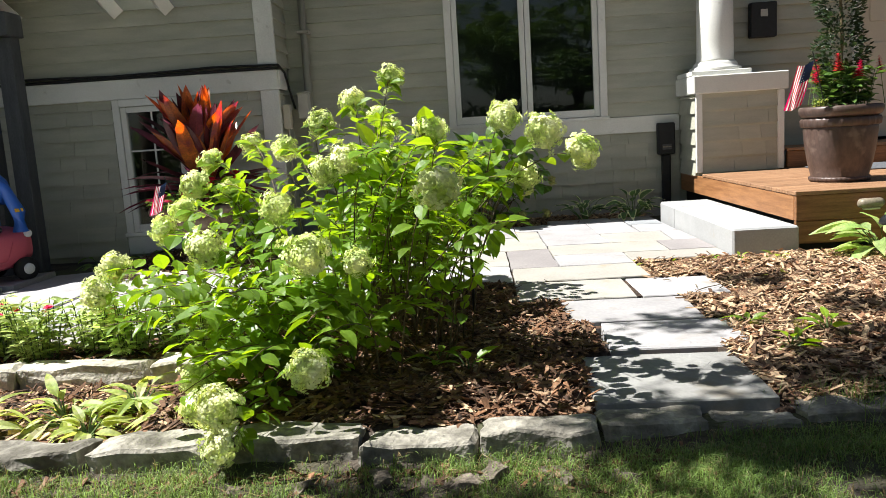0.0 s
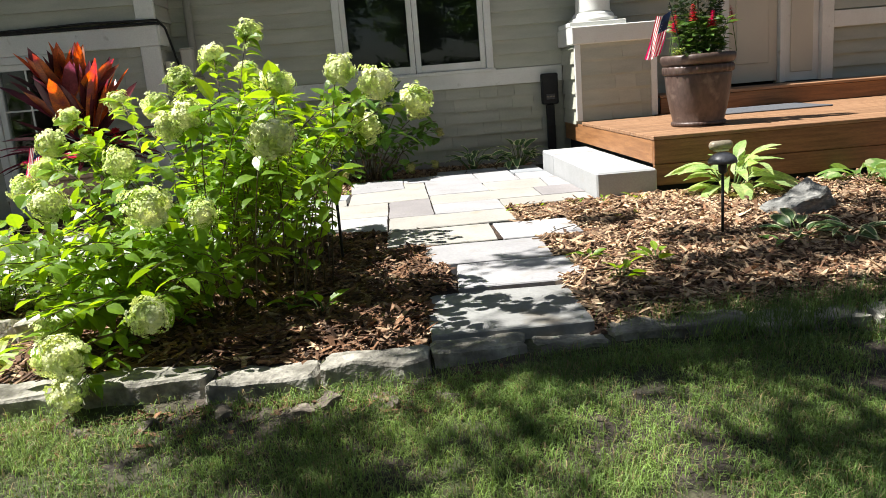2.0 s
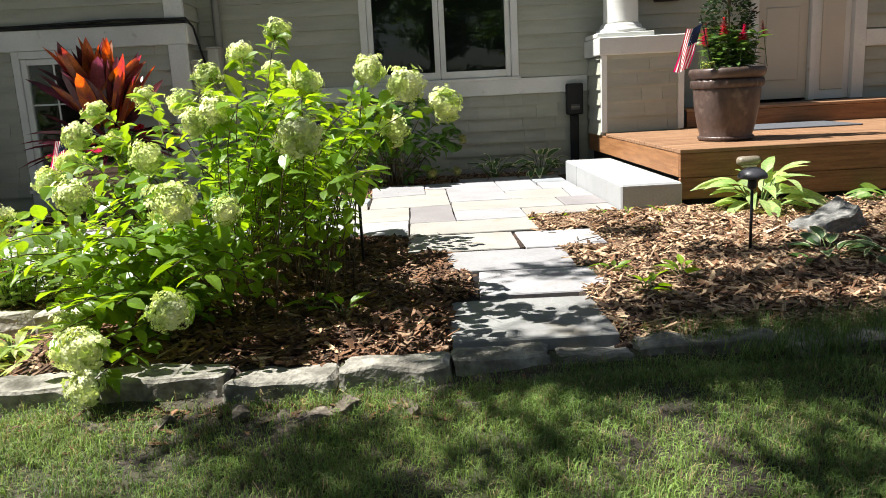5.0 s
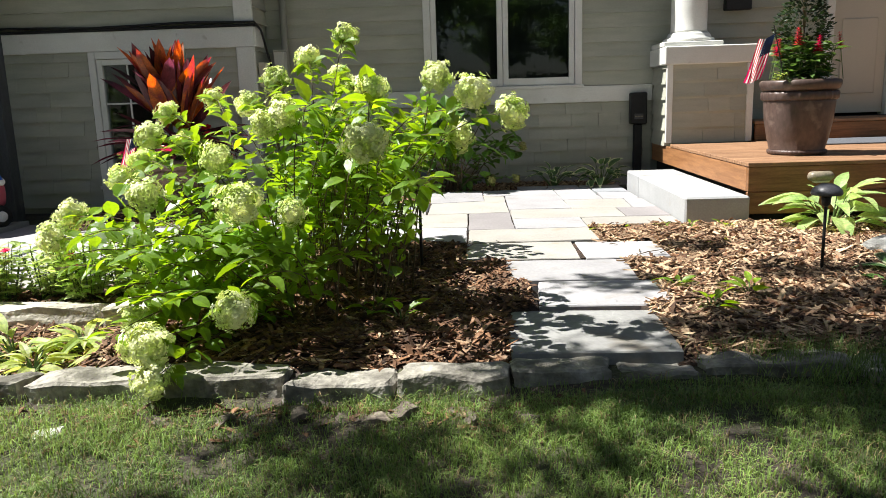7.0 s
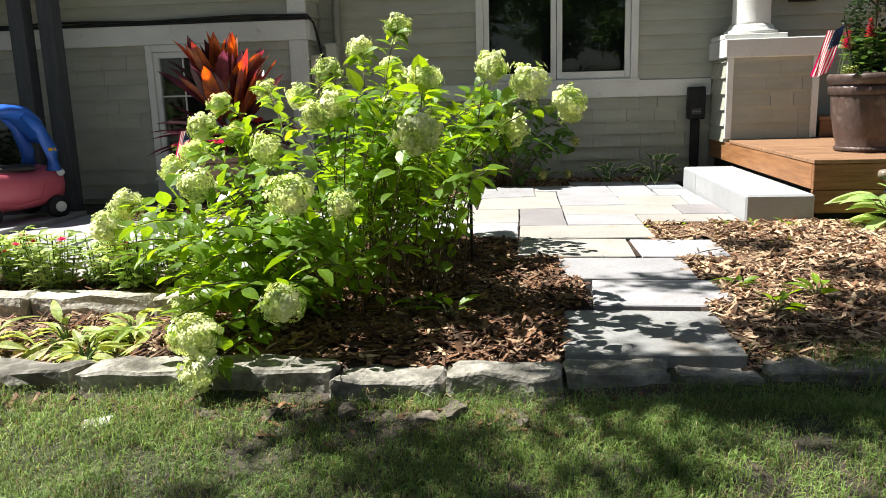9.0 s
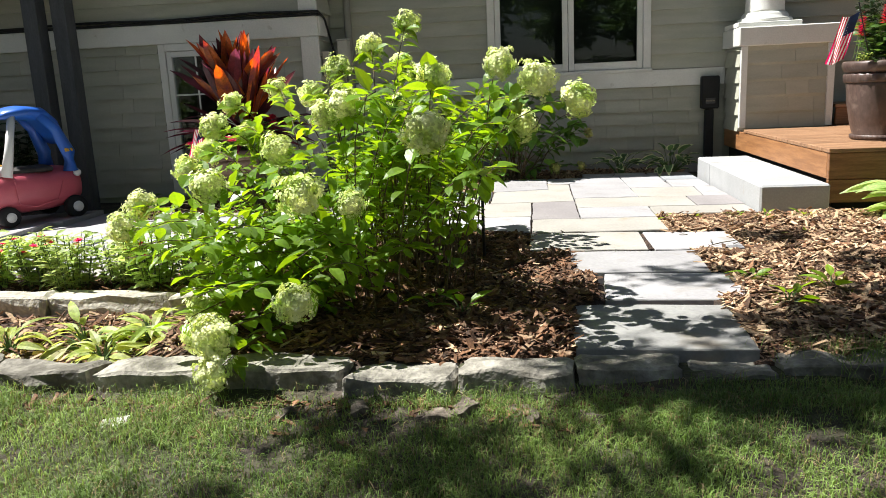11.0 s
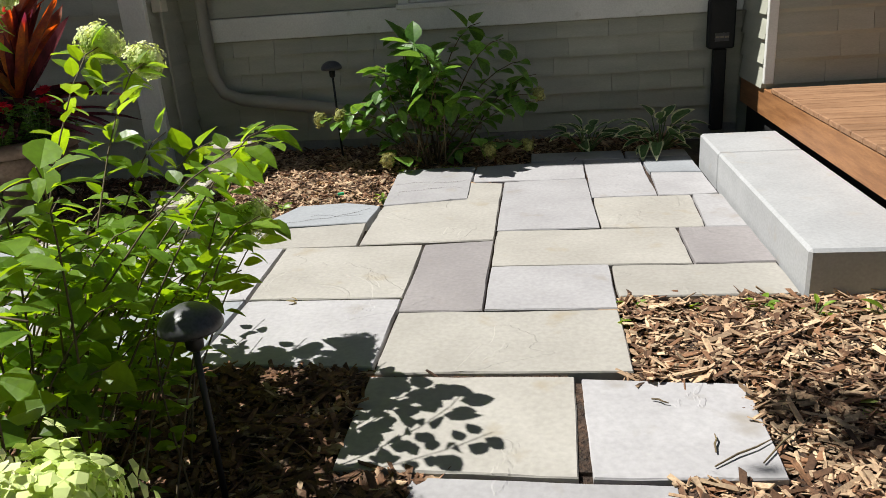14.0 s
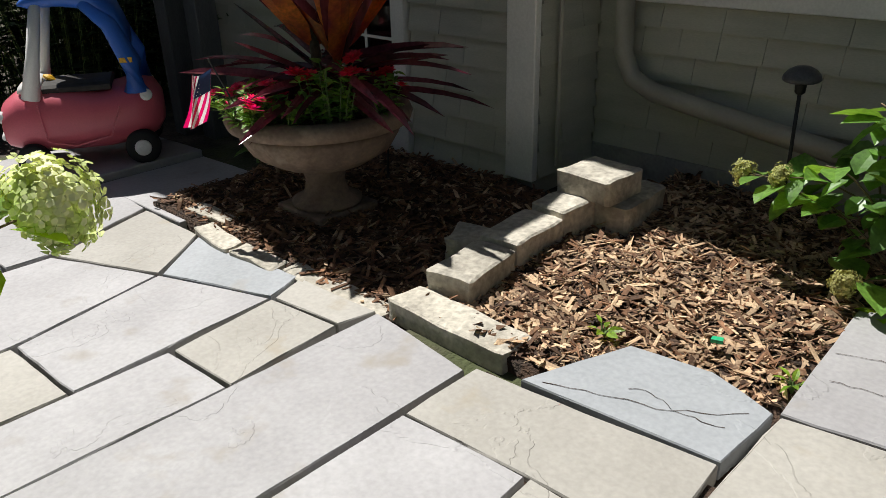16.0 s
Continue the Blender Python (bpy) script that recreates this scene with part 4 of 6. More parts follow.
pipe = thing("downspout", pose(0, 0, 0), "grey-beige painted downspout that turns along the wall foot", "downspout")
bm = bmesh.new()
tube(bm, [(-2.185, 2.955, TOP), (-2.185, 2.955, 0.75), (-2.175, 2.95, 0.56), (-2.11, 2.945, 0.44), (-1.98, 2.94, 0.385), (-1.6, 2.935, 0.33), (-0.9, 2.93, 0.23), (-0.2, 2.93, 0.13)], [0.048] * 8, 10)
part("spout", bm, M_PIPE, pipe, smooth=True)
for z in (1.1, 2.0):
    part("strap", bx(-2.245, -2.125, 2.90, 3.04, z, z + 0.03, ch=0.003), M_PIPE, pipe)
meter = thing("cable_box", pose(-2.21, 2.90, 1.20), "pale utility box beside the downspout", "utility box")
part("box", bx(-0.06, 0.05, -0.12, 0.0, -0.05, 0.20, ch=0.008), M_PLASTER, meter)
part("lid", bx(-0.066, 0.056, -0.126, 0.0, 0.2, 0.215, ch=0.003), M_PLASTER, meter)
junction = thing("junction_box", pose(WING_X + 0.004, 2.66, 1.05), "small cream junction box on the wing return", "utility box")
part("box", bx(0.0, 0.07, -0.05, 0.05, 0, 0.24, ch=0.006), M_DOOR, junction)
part("conduit", tube(bmesh.new(), [(0.035, 0, 0.0), (0.035, 0, -1.05)], 0.012, 8), M_PIPE, junction)


# ---- deck and step ----
deck = thing("porch_deck", pose(0, 0, 0), "orange-brown stained cedar porch deck with a raised landing", "deck")
DX0, DX1, DY0, DZ = 1.605, 5.4, 0.185, 0.386
part("fascia_board", bx(DX0, DX1, DY0, DY0 + 0.038, DZ - 0.20, DZ - 0.029, ch=0.004), M_DECK, deck)
part("fascia_board", bx(DX0, DX1, DY0 + 0.002, DY0 + 0.038, 0.03, DZ - 0.203, ch=0.004), M_DECK, deck)
part("side_board", bx(DX0, DX0 + 0.038, DY0 + 0.04, WALL_Y - 0.02, DZ - 0.20, DZ - 0.029, ch=0.004), M_DECKX, deck)
# solid black block fills the space under the boards
part("skirt", bx(DX0 + 0.05, DX1, DY0 + 0.06, WALL_Y - 0.03, -0.1, DZ - 0.04, ch=0), M_BLACKPL, deck)
y = DY0 - 0.006
while y < WALL_Y - 0.2:
    x_from = DX0 - 0.006 if y < PIER_Y - 0.14 else 2.42
    part("deck_board", bx(x_from, DX1, y, y + 0.134, DZ - 0.028, DZ, ch=0.004), M_DECKTOP, deck)
    y += 0.140
# landing before the door
part("landing_riser", bx(2.45, DX1, 2.44, 2.475, DZ + 0.002, 0.545, ch=0.004), M_DECK, deck)
for k in range(4):
    part("landing_board", bx(2.44, DX1, 2.425 + k * 0.14, 2.425 + k * 0.14 + 0.135, 0.548, 0.576, ch=0.004), M_DECKTOP, deck)
deck_light = thing("deck_light", pose(2.08, DY0 - 0.001, 0.285), "small beige hooded deck light on the fascia", "deck light")
bm = bmesh.new()
tube(bm, [(-0.065, -0.012, 0), (-0.055, -0.03, 0), (0.055, -0.03, 0), (0.065, -0.012, 0)], [0.03, 0.034, 0.034, 0.03], 12)
part("hood", bm, M_BEIGE, deck_light, smooth=True)
part("lens", bx(-0.05, 0.05, -0.05, -0.006, -0.042, -0.03, ch=0.003), M_DOOR, deck_light)
mat_ob = part("doormat", bx(2.55, 3.75, 1.62, 2.30, DZ + 0.001, DZ + 0.014, ch=0.004), M_MAT)
tagged(mat_ob, "flat grey woven doormat on the deck", "doormat")

step = thing("stone_step", pose(0, 0, 0), "long pale sawn stone step beside the deck", "step")
for a, b in ((0.115, 1.60), (1.604, 2.10)):
    bm = bx(1.165, 1.60, a, b, -0.05, 0.167, ch=0.012)
    part("step_block", bm, M_STEP, step)


# ---- leaves and plants ----
def leaf_shape(L, W, droop=0.25, fold=0.25, tip=0.9, rows=4):
    """A leaf along +x from its stalk: corners and faces, folded along the midrib."""
    v, f = [], []
    for i in range(rows + 1):
        t = i / rows
        w = W / 2 * (math.sin(math.pi * t ** 0.78) ** tip if 0 < t < 1 else 0)
        x, z = L * t, -droop * L * t * t
        v.append((x, 0, z))
        if 0 < i < rows:
            v += [(x + 0.02 * L, w, z + fold * w), (x + 0.02 * L, -w, z + fold * w)]
    idx, k = [], 0
    for i in range(rows + 1):
        idx.append((k,) if i in (0, rows) else (k, k + 1, k + 2))
        k += len(idx[-1])
    for a, b in zip(idx, idx[1:]):
        if len(a) == 1:
            f += [(a[0], b[0], b[1], b[1]), (a[0], b[2], b[0], b[0])]
        elif len(b) == 1:
            f += [(a[0], b[0], a[1], a[1]), (a[0], a[2], b[0], b[0])]
        else:
            f += [(a[0], b[0], b[1], a[1]), (a[0], a[2], b[2], b[0])]
    return np.array(v, float), f


def placed(shape, mats):
    """All the copies of a leaf at the given 4x4 poses, as one list of corners and faces."""
    v, f = shape
    h = np.concatenate([v, np.ones((len(v), 1))], 1)
    all_v = np.einsum("nij,kj->nki", np.array(mats)[:, :3], h)
    fs = []
    for n in range(len(mats)):
        o = n * len(v)
        for q in f:
            fs.append(tuple(o + i for i in (q if q[3] != q[2] else q[:3])))
    return all_v.reshape(-1, 3).tolist(), fs


def leaf_pose(p, d, up=Vector((0, 0, 1)), s=1.0, roll=0.0):
    x = d.normalized()
    y = up.cross(x)
    y = y.normalized() if y.length > 1e-3 else Vector((0, 1, 0))
    z = x.cross(y)
    m = Matrix((x, y, z)).transposed().to_4x4()
    m = Matrix.Translation(p) @ m @ Matrix.Rotation(roll, 4, "X") @ Matrix.Scale(s, 4)
    return m


def leaf_mesh(shape):
    v, f = shape
    return raw("leaf", v, [q if q[3] != q[2] else q[:3] for q in f])


def floret_head(r, seed, florets=210, size=0.019, squash=0.85):
    """A mop of small four-petalled florets on a dome."""
    rng = np.random.default_rng(seed)
    v, f = [], []
    for i in range(florets):
        t = (i + 0.5) / florets
        ph, th = math.acos(1 - 1.75 * t), i * 2.39996 + rng.uniform(-0.2, 0.2)
        n = Vector((math.sin(ph) * math.cos(th), math.sin(ph) * math.sin(th), math.cos(ph)))
        bulge = 0.9 + 0.62 * noise.noise(n * 1.9 + Vector((seed, 0, 0))) + 0.3 * noise.noise(n * 5 + Vector((0, seed, 0)))
        c = Vector((n.x * r, n.y * r, n.z * r * squash)) * bulge * rng.uniform(0.78, 1.08)
        n = (n + Vector(rng.normal(0, 0.28, 3))).normalized()
        q = n.to_track_quat("Z", "Y")
        a0, s = rng.uniform(0, 1.57), size * rng.uniform(0.8, 1.25)
        for k in range(4):
            a = a0 + k * math.pi / 2
            o = len(v)
            for rr, da, h in ((0.05, 0, 0), (0.62, -0.62, 0.12), (1.0, -0.26, 0.03), (1.0, 0.26, 0.03), (0.62, 0.62, 0.12)):
                v.append(c + q @ Vector((s * rr * math.cos(a + da), s * rr * math.sin(a + da), s * h)))
            f.append((o, o + 1, o + 2, o + 3, o + 4))
    # a solid core, added inside to stop light leaking through the head
    o, seg = len(v), 10
    for i in range(7):
        ph = 0.05 + 2.6 * i / 6
        v += [Vector((math.sin(ph) * math.cos(6.2832 * k / seg), math.sin(ph) * math.sin(6.2832 * k / seg), math.cos(ph) * squash)) * r * 0.66 for k in range(seg)]
    f += [(o + i * seg + k, o + i * seg + (k + 1) % seg, o + (i + 1) * seg + (k + 1) % seg, o + (i + 1) * seg + k) for i in range(6) for k in range(seg)]
    return raw("flower_head", v, f)


def curve_pts(a, b, lift, n=7, side=Vector((0, 0, 0))):
    """A cane that rises steeply and then leans out."""
    pts = []
    for i in range(n):
        t = i / (n - 1)
        p = a.lerp(b, t)
        p.z = a.z + (b.z - a.z) * (1 - (1 - t) ** 1.55) + lift * math.sin(math.pi * t)
        p += side * math.sin(math.pi * t)
        pts.append(p)
    return pts


def shrub(name, base, heads, shoots, label, category, head_meshes, head_mat, leaf_mat, leaf_len, seed, singles, spread=0.16, stem_r=0.0055, from_t=0.35, pairs=7, foot=0.0):
    """A flowering shrub: canes, flower heads at their tips, leaves in pairs along them."""
    rng = random.Random(seed)
    th = thing(name, pose(*base), label, category)
    b = Vector(base)
    L = [leaf_shape(1.0, 0.68, 0.22, 0.24), leaf_shape(1.0, 0.60, 0.38, 0.20), leaf_shape(1.0, 0.72, 0.10, 0.26)]
    mats = []
    for i, (tip, r) in enumerate([(Vector(h[:3]), h[3]) for h in heads] + [(Vector(s), 0) for s in shoots]):
        end = tip - b
        root = Vector((end.x * foot + rng.gauss(0, spread * 0.5), end.y * foot + rng.gauss(0, spread * 0.5), -0.02))
        side = Vector((rng.uniform(-0.06, 0.06), rng.uniform(-0.06, 0.06), 0))
        reach = (end - root).length
        pts = curve_pts(root, end, 0.06 * reach, 8, side)
        radii = [stem_r * (1 - 0.55 * k / 7) for k in range(8)]
        part("cane", tube(bmesh.new(), pts, radii, 5), M_STEM, th, smooth=True)
        if r:
            hm = head_meshes[i % len(head_meshes)]
            d = (pts[-1] - pts[-2]).normalized()
            d = (d + Vector((0, 0, 0.35))).normalized()
            ob = meshed("flower_head", hm, head_mat, th)
            s = (0.78 + 0.14 * rng.random()) * r / 0.085
            ob.matrix_basis = Matrix.Translation(pts[-1]) @ d.to_track_quat("Z", "Y").to_matrix().to_4x4() @ Matrix.Rotation(rng.uniform(0, 6.28), 4, "Z") @ Matrix.Scale(s, 4)
        n = max(3, int(pairs * reach / 0.9))
        if r and tip.y < -1.9 and tip.x > -0.75:
            n = n // 2
        for k in range(n):
            t = from_t + (0.97 - from_t) * (k + rng.random() * 0.6) / n
            q = t * 7
            j = min(6, int(q))
            p = pts[j].lerp(pts[j + 1], q - j)
            ax = (pts[j + 1] - pts[j]).normalized()
            a0 = rng.uniform(0, 6.28)
            for w in (0, math.pi):
                out = Vector((math.cos(a0 + w), math.sin(a0 + w), 0))
                out = (out - ax * out.dot(ax)).normalized()
                d = (out * rng.uniform(0.8, 1.1) + ax * rng.uniform(0.1, 0.5) + Vector((0, 0, rng.uniform(-0.35, 0.15)))).normalized()
                sz = leaf_len * rng.uniform(0.6, 1.2) * (0.6 + 0.5 * t)
                mats.append((rng.randrange(3), leaf_pose(p + d * 0.012, d, s=sz, roll=rng.gauss(0, 0.25))))
    order = list(range(len(mats)))
    rng.shuffle(order)
    meshes = [leaf_mesh(s) for s in L]
    for k in order[:singles]:
        j, m = mats[k]
        ob = meshed("leaf", meshes[j], leaf_mat, th)
        ob.matrix_basis = m
    vs, fs = [], []
    for j in range(3):
        sel = [mats[k][1] for k in order[singles:] if mats[k][0] == j]
        if sel:
            v, f = placed(L[j], sel)
            o = len(vs)
            vs += v
            fs += [tuple(o + q for q in g) for g in f]
    if vs:
        tagged(meshed("foliage", raw("foliage", vs, fs), leaf_mat, th, smooth=False), kind="stuff")
    return th


HEAD_MESHES = [floret_head(0.085, s, 280, 0.018, 0.95) for s in range(6)]
HEADS = [(-0.92, -0.98, 1.21, 0.078), (-1.13, -0.95, 1.10, 0.075), (-1.29, -1.05, 1.0, 0.075), (-1.02, -0.17, 0.97, 0.07), (-1.08, -0.30, 1.04, 0.075), (-0.40, -2.15, 0.96, 0.065),
         (-0.26, -2.22, 0.90, 0.07), (-0.12, -2.13, 0.82, 0.07), (-0.33, -2.0, 0.73, 0.07), (-0.64, -2.45, 0.74, 0.085), (-1.06, -2.72, 0.22, 0.075), (-1.38, -2.66, 0.09, 0.085), (-1.36, -2.72, -0.02, 0.065),
         (-1.50, -2.3, 0.56, 0.075), (-1.11, -2.4, 0.53, 0.085), (-1.24, -2.2, 0.68, 0.075), (-1.85, -1.37, 0.74, 0.075), (-1.85, -1.13, 0.85, 0.07), (-0.99, -2.15, 0.84, 0.07), (-1.70, -0.2, 0.88, 0.09),
         (-1.86, -0.35, 0.92, 0.075), (-2.07, -1.0, 0.60, 0.085)]
HEADS += [(-2.10, -1.2, 0.52, 0.08), (-1.72, -1.3, 0.70, 0.06), (-2.33, -1.5, 0.27, 0.10), (-2.36, -1.25, 0.34, 0.085), (-0.95, -2.3, 0.48, 0.055), (-0.62, -0.5, 0.54, 0.06), (-0.69, -1.8, 0.93, 0.075),
          (-0.88, -1.6, 0.82, 0.055), (-1.60, -2.25, 0.06, 0.08), (-1.55, -2.42, 0.0, 0.065), (-0.69, -0.27, 0.47, 0.055), (-0.89, -0.28, 0.50, 0.06), (-1.08, -2.1, 0.80, 0.06)]
rs = random.Random(4)
SHOOTS = []
while len(SHOOTS) < 62:
    a, rr = rs.uniform(0, 6.28), math.sqrt(rs.random())
    x, y = -1.28 + 0.95 * rr * math.cos(a), -1.38 + 1.12 * rr * math.sin(a)
    if x > -0.62 and y > -1.9:
        continue
    dome = 1.0 * (1 - 0.5 * rr * rr) - 0.30 * max(0, -1.4 - x)
    SHOOTS.append((x, y, max(0.14, dome * rs.uniform(0.45, 0.97))))
for k in range(12):
    SHOOTS.append((rs.uniform(-1.45, -0.72), rs.uniform(-0.85, -0.2), rs.uniform(0.25, 0.66)))
for k in range(3):
    SHOOTS.append((rs.uniform(-0.7, -0.2), rs.uniform(-2.45, -1.95), rs.uniform(0.5, 0.85)))
for k in range(24):
    SHOOTS.append((rs.uniform(-1.75, -1.15), rs.uniform(-2.6, -2.15), rs.uniform(0.08, 0.45)))
for k in range(14):
    SHOOTS.append((rs.uniform(-1.05, -0.72), rs.uniform(-2.0, -1.2), rs.uniform(0.62, 0.9)))
for k in range(11):
    SHOOTS.append((rs.uniform(-0.9, -0.28), rs.uniform(-2.3, -1.6), rs.uniform(0.6, 0.92)))
for k in range(26):
    x, y, z = rs.uniform(-0.95, -0.42), rs.uniform(-1.6, -0.35), rs.uniform(0.45, 0.85)
    if x < -0.7 or y > -0.75:
        SHOOTS.append((x, y, z))
for k in range(9):
    SHOOTS.append((rs.uniform(-1.2, -0.55), rs.uniform(-0.5, 0.02), rs.uniform(0.28, 0.58)))
for k in range(12):
    SHOOTS.append((rs.uniform(-1.55, -1.0), rs.uniform(-2.62, -2.35), rs.uniform(0.12, 0.42)))
SHOOTS += [(-0.72, -1.02, 0.52), (-0.80, -0.96, 0.44), (-0.68, -1.14, 0.42), (-0.86, -1.04, 0.58), (-0.76, -0.90, 0.36)]
shrub("hydrangea_bush", (-1.05, -1.55, -0.045), HEADS, SHOOTS, "large lime-green hydrangea bush in full bloom, backlit", "shrub", HEAD_MESHES, M_BLOOM, M_LEAF, 0.087, 11, 290, spread=0.26, stem_r=0.0036, pairs=12, foot=0.34, from_t=0.22)
OLD = [floret_head(0.085, 20 + s, 150, 0.02) for s in range(2)]
for m_ in OLD:
    m_.materials.append(M_BLOOM_OLD)
shoots2 = [(-0.60 + 0.42 * math.cos(k * 2.4) * math.sqrt(k / 18), 2.30 + 0.26 * math.sin(k * 2.4) * math.sqrt(k / 18), 0.80 - 0.028 * k + 0.05 * math.sin(k)) for k in range(18)]
shoots2 += [(-0.45, 1.95, 0.72), (-0.55, 2.0, 0.80), (-0.35, 2.05, 0.62), (-0.2, 2.1, 0.45), (-0.1, 2.15, 0.42), (0.0, 2.5, 0.75), (0.15, 2.55, 0.6), (0.2, 2.6, 0.5), (-0.15, 2.6, 0.85), (0.25, 2.45, 0.35)]
shrub("hydrangea_shrub", (-0.50, 2.38, -0.02), [(-1.20, 2.26, 0.33, 0.06), (-1.06, 2.24, 0.35, 0.055), (-0.74, 2.10, 0.08, 0.06), (0.21, 2.42, 0.40, 0.06), (-0.1, 2.2, 0.10, 0.055), (0.14, 2.28, 0.10, 0.05), (-0.5, 2.2, 0.55, 0.05)],
      shoots2, "smaller dark green hydrangea with faded olive blooms by the wall", "shrub", OLD, M_BLOOM_OLD, M_LEAF2, 0.155, 12, 150, spread=0.16, pairs=8, from_t=0.3)


def edged_leaf(width, droop):
    """A leaf with a cream margin: the outer strips take a second material."""
    rows, v, f, edge = 7, [], [], []
    for i in range(rows + 1):
        t = i / rows
        w = width / 2 * max(0.015, math.sin(math.pi * t ** 0.72) ** 0.75)
        z = -droop * t * t + 0.05 * t
        for s in (-1, -0.7, 0, 0.7, 1):
            v.append((t, s * w, z + 0.28 * abs(s) * w))
    for i in range(rows):
        for j in range(4):
            a = i * 5 + j
            f.append((a, a + 1, a + 6, a + 5))
            edge.append(1 if j in (0, 3) or i == rows - 1 else 0)
    me = raw("leaf", v, f)
    me.materials.append(M_HOSTA_PLAIN)
    me.materials.append(M_HOSTA_EDGE)
    me.polygons.foreach_set("material_index", edge)
    return me


def rosette(name, m, leaves, length, width, label, category, material, seed, rise=(0.3, 1.1), droop=0.55, group="", stalk=(0.35, 0.8), edged=False):
    """A clump of broad leaves on stalks, like a hosta; each leaf is a part."""
    rng = random.Random(seed)
    th = thing(name, m, label, category, group)
    shapes = [leaf_mesh(leaf_shape(1.0, width * f, droop * g, 0.22, 0.8, 5)) for f, g in ((1, 1), (0.85, 1.3), (1.1, 0.7))]
    if edged:
        shapes = [edged_leaf(width * f, droop * g) for f, g in ((1, 1), (0.85, 1.3), (1.1, 0.7))]
    for k in range(leaves):
        a = k * 2.4 + rng.uniform(-0.4, 0.4)
        e = rng.uniform(*rise)
        d = Vector((math.cos(a) * math.cos(e), math.sin(a) * math.cos(e), math.sin(e)))
        st = length * rng.uniform(*stalk)
        part("stalk", tube(bmesh.new(), [(0, 0, -0.02), d * st * 0.5, d * st], [0.005, 0.004, 0.003], 4), M_GSTEM, th)
        ob = meshed("leaf", shapes[k % 3], material, th)
        out = Vector((d.x, d.y, d.z * 0.55))
        ob.matrix_basis = leaf_pose(d * st, out, s=length * rng.uniform(0.7, 1.15), roll=rng.gauss(0, 0.3))
    return th


rosette("hosta", pose(2.06, -0.08, -0.04), 32, 0.23, 0.50, "large green hosta with pale leaf edges before the deck", "hosta", M_HOSTA_BLUE, 1, (0.35, 1.4), 0.75, stalk=(0.5, 1.2))
rosette("hosta", pose(2.95, -0.15, -0.04), 12, 0.22, 0.55, "green hosta with a seed stalk beside the deck", "hosta", M_HOSTA, 2, (0.2, 1.0))
rosette("hosta", pose(1.78, -1.48, -0.04), 22, 0.15, 0.42, "dark variegated hosta beside a grey rock", "hosta", M_HOSTA, 3, (0.15, 0.9), edged=True)
rosette("hosta", pose(2.0, -1.6, -0.04), 16, 0.14, 0.40, "dark variegated hosta beside a grey rock", "hosta", M_HOSTA, 13, (0.15, 0.9), edged=True)
rosette("hosta", pose(1.20, -0.66, -0.04), 15, 0.12, 0.40, "small pale hosta wilting in the mulch", "hosta", M_HOSTA_PALE, 4, (0.05, 0.6))
rosette("hosta", pose(1.62, -1.66, -0.04), 9, 0.10, 0.3, "low grassy weed in the mulch", "weed", M_LEAF2, 5, (0.2, 0.9))
for k, (x, y, n, size) in enumerate([(-1.95, -2.02, 34, 0.12), (-1.74, -2.16, 26, 0.11), (-2.2, -2.12, 28, 0.12), (-1.62, -2.34, 18, 0.09), (-2.02, -2.30, 20, 0.10), (-2.5, -2.2, 16, 0.12), (-2.85, -2.1, 14, 0.11)]):
    rosette("hosta", pose(x, y, -0.135), int(n * 1.3), size * 1.05, 0.28, "pale yellow-green hosta clump in the lower bed", "hosta", M_HOSTA_PALE, 60 + k, (0.15, 1.2), 0.8, group="pale hostas", stalk=(0.3, 0.9))
rosette("hosta", pose(0.52, 2.50, -0.02), 20, 0.14, 0.68, "white-edged hosta growing against the wall", "hosta", M_HOSTA, 9, (0.6, 1.4), 0.6, stalk=(0.8, 1.7), edged=True)
rosette("hosta", pose(0.98, 2.46, -0.02), 34, 0.14, 0.70, "spreading white-edged hosta growing against the wall", "hosta", M_HOSTA, 10, (0.4, 1.3), 0.65, stalk=(0.8, 1.7), edged=True)
rosette("hosta", pose(-3.75, 2.2, -0.16), 18, 0.2, 0.4, "dark hosta in the shade under the wing window", "hosta", M_HOSTA, 14, (0.1, 0.9))
rosette("hosta", pose(-4.15, 2.1, -0.16), 14, 0.18, 0.4, "dark hosta in the shade under the wing window", "hosta", M_HOSTA, 15, (0.1, 0.9))
for k, (x, y, n, s, lab) in enumerate([(0.72, -1.93, 9, 0.085, "small green weed beside the path slab"), (0.68, -1.55, 6, 0.07, "small green weed beside the path slab"), (-0.70, -1.92, 8, 0.10, "low green seedling in the mulch"), (-0.58, -2.05, 5, 0.10, "low green seedling in the mulch"),
                                   (0.95, -1.75, 7, 0.10, "small green weed in the mulch"), (0.55, 0.06, 6, 0.045, "tiny weed at the patio edge"), (0.75, 0.04, 6, 0.04, "tiny weed at the patio edge"), (1.0, 0.05, 7, 0.05, "tiny weed at the patio edge"), (0.46, -0.1, 6, 0.05, "tiny weed at the patio edge"),
                                   (1.16, -0.02, 6, 0.06, "tiny weed beside the step"), (-0.68, 1.57, 8, 0.04, "tiny weed in a slab joint"), (1.38, -0.05, 7, 0.07, "small weed beside the deck"), (-0.35, 2.15, 8, 0.06, "small bright weed by the shrub"), (-0.62, 2.13, 8, 0.06, "small bright weed by the shrub"), (-1.25, 1.45, 7, 0.05, "tiny weed in the mulch"), (-1.9, 1.98, 6, 0.05, "tiny weed between edging blocks"), (-0.72, 0.10, 6, 0.045, "dried tuft in a slab joint")]):
    rosette("weed", pose(x, y, -0.03), n, s, 0.45, lab, "weed", M_LEAF if k != 16 else M_STRAW, 50 + k, (0.2, 1.2), 0.4)


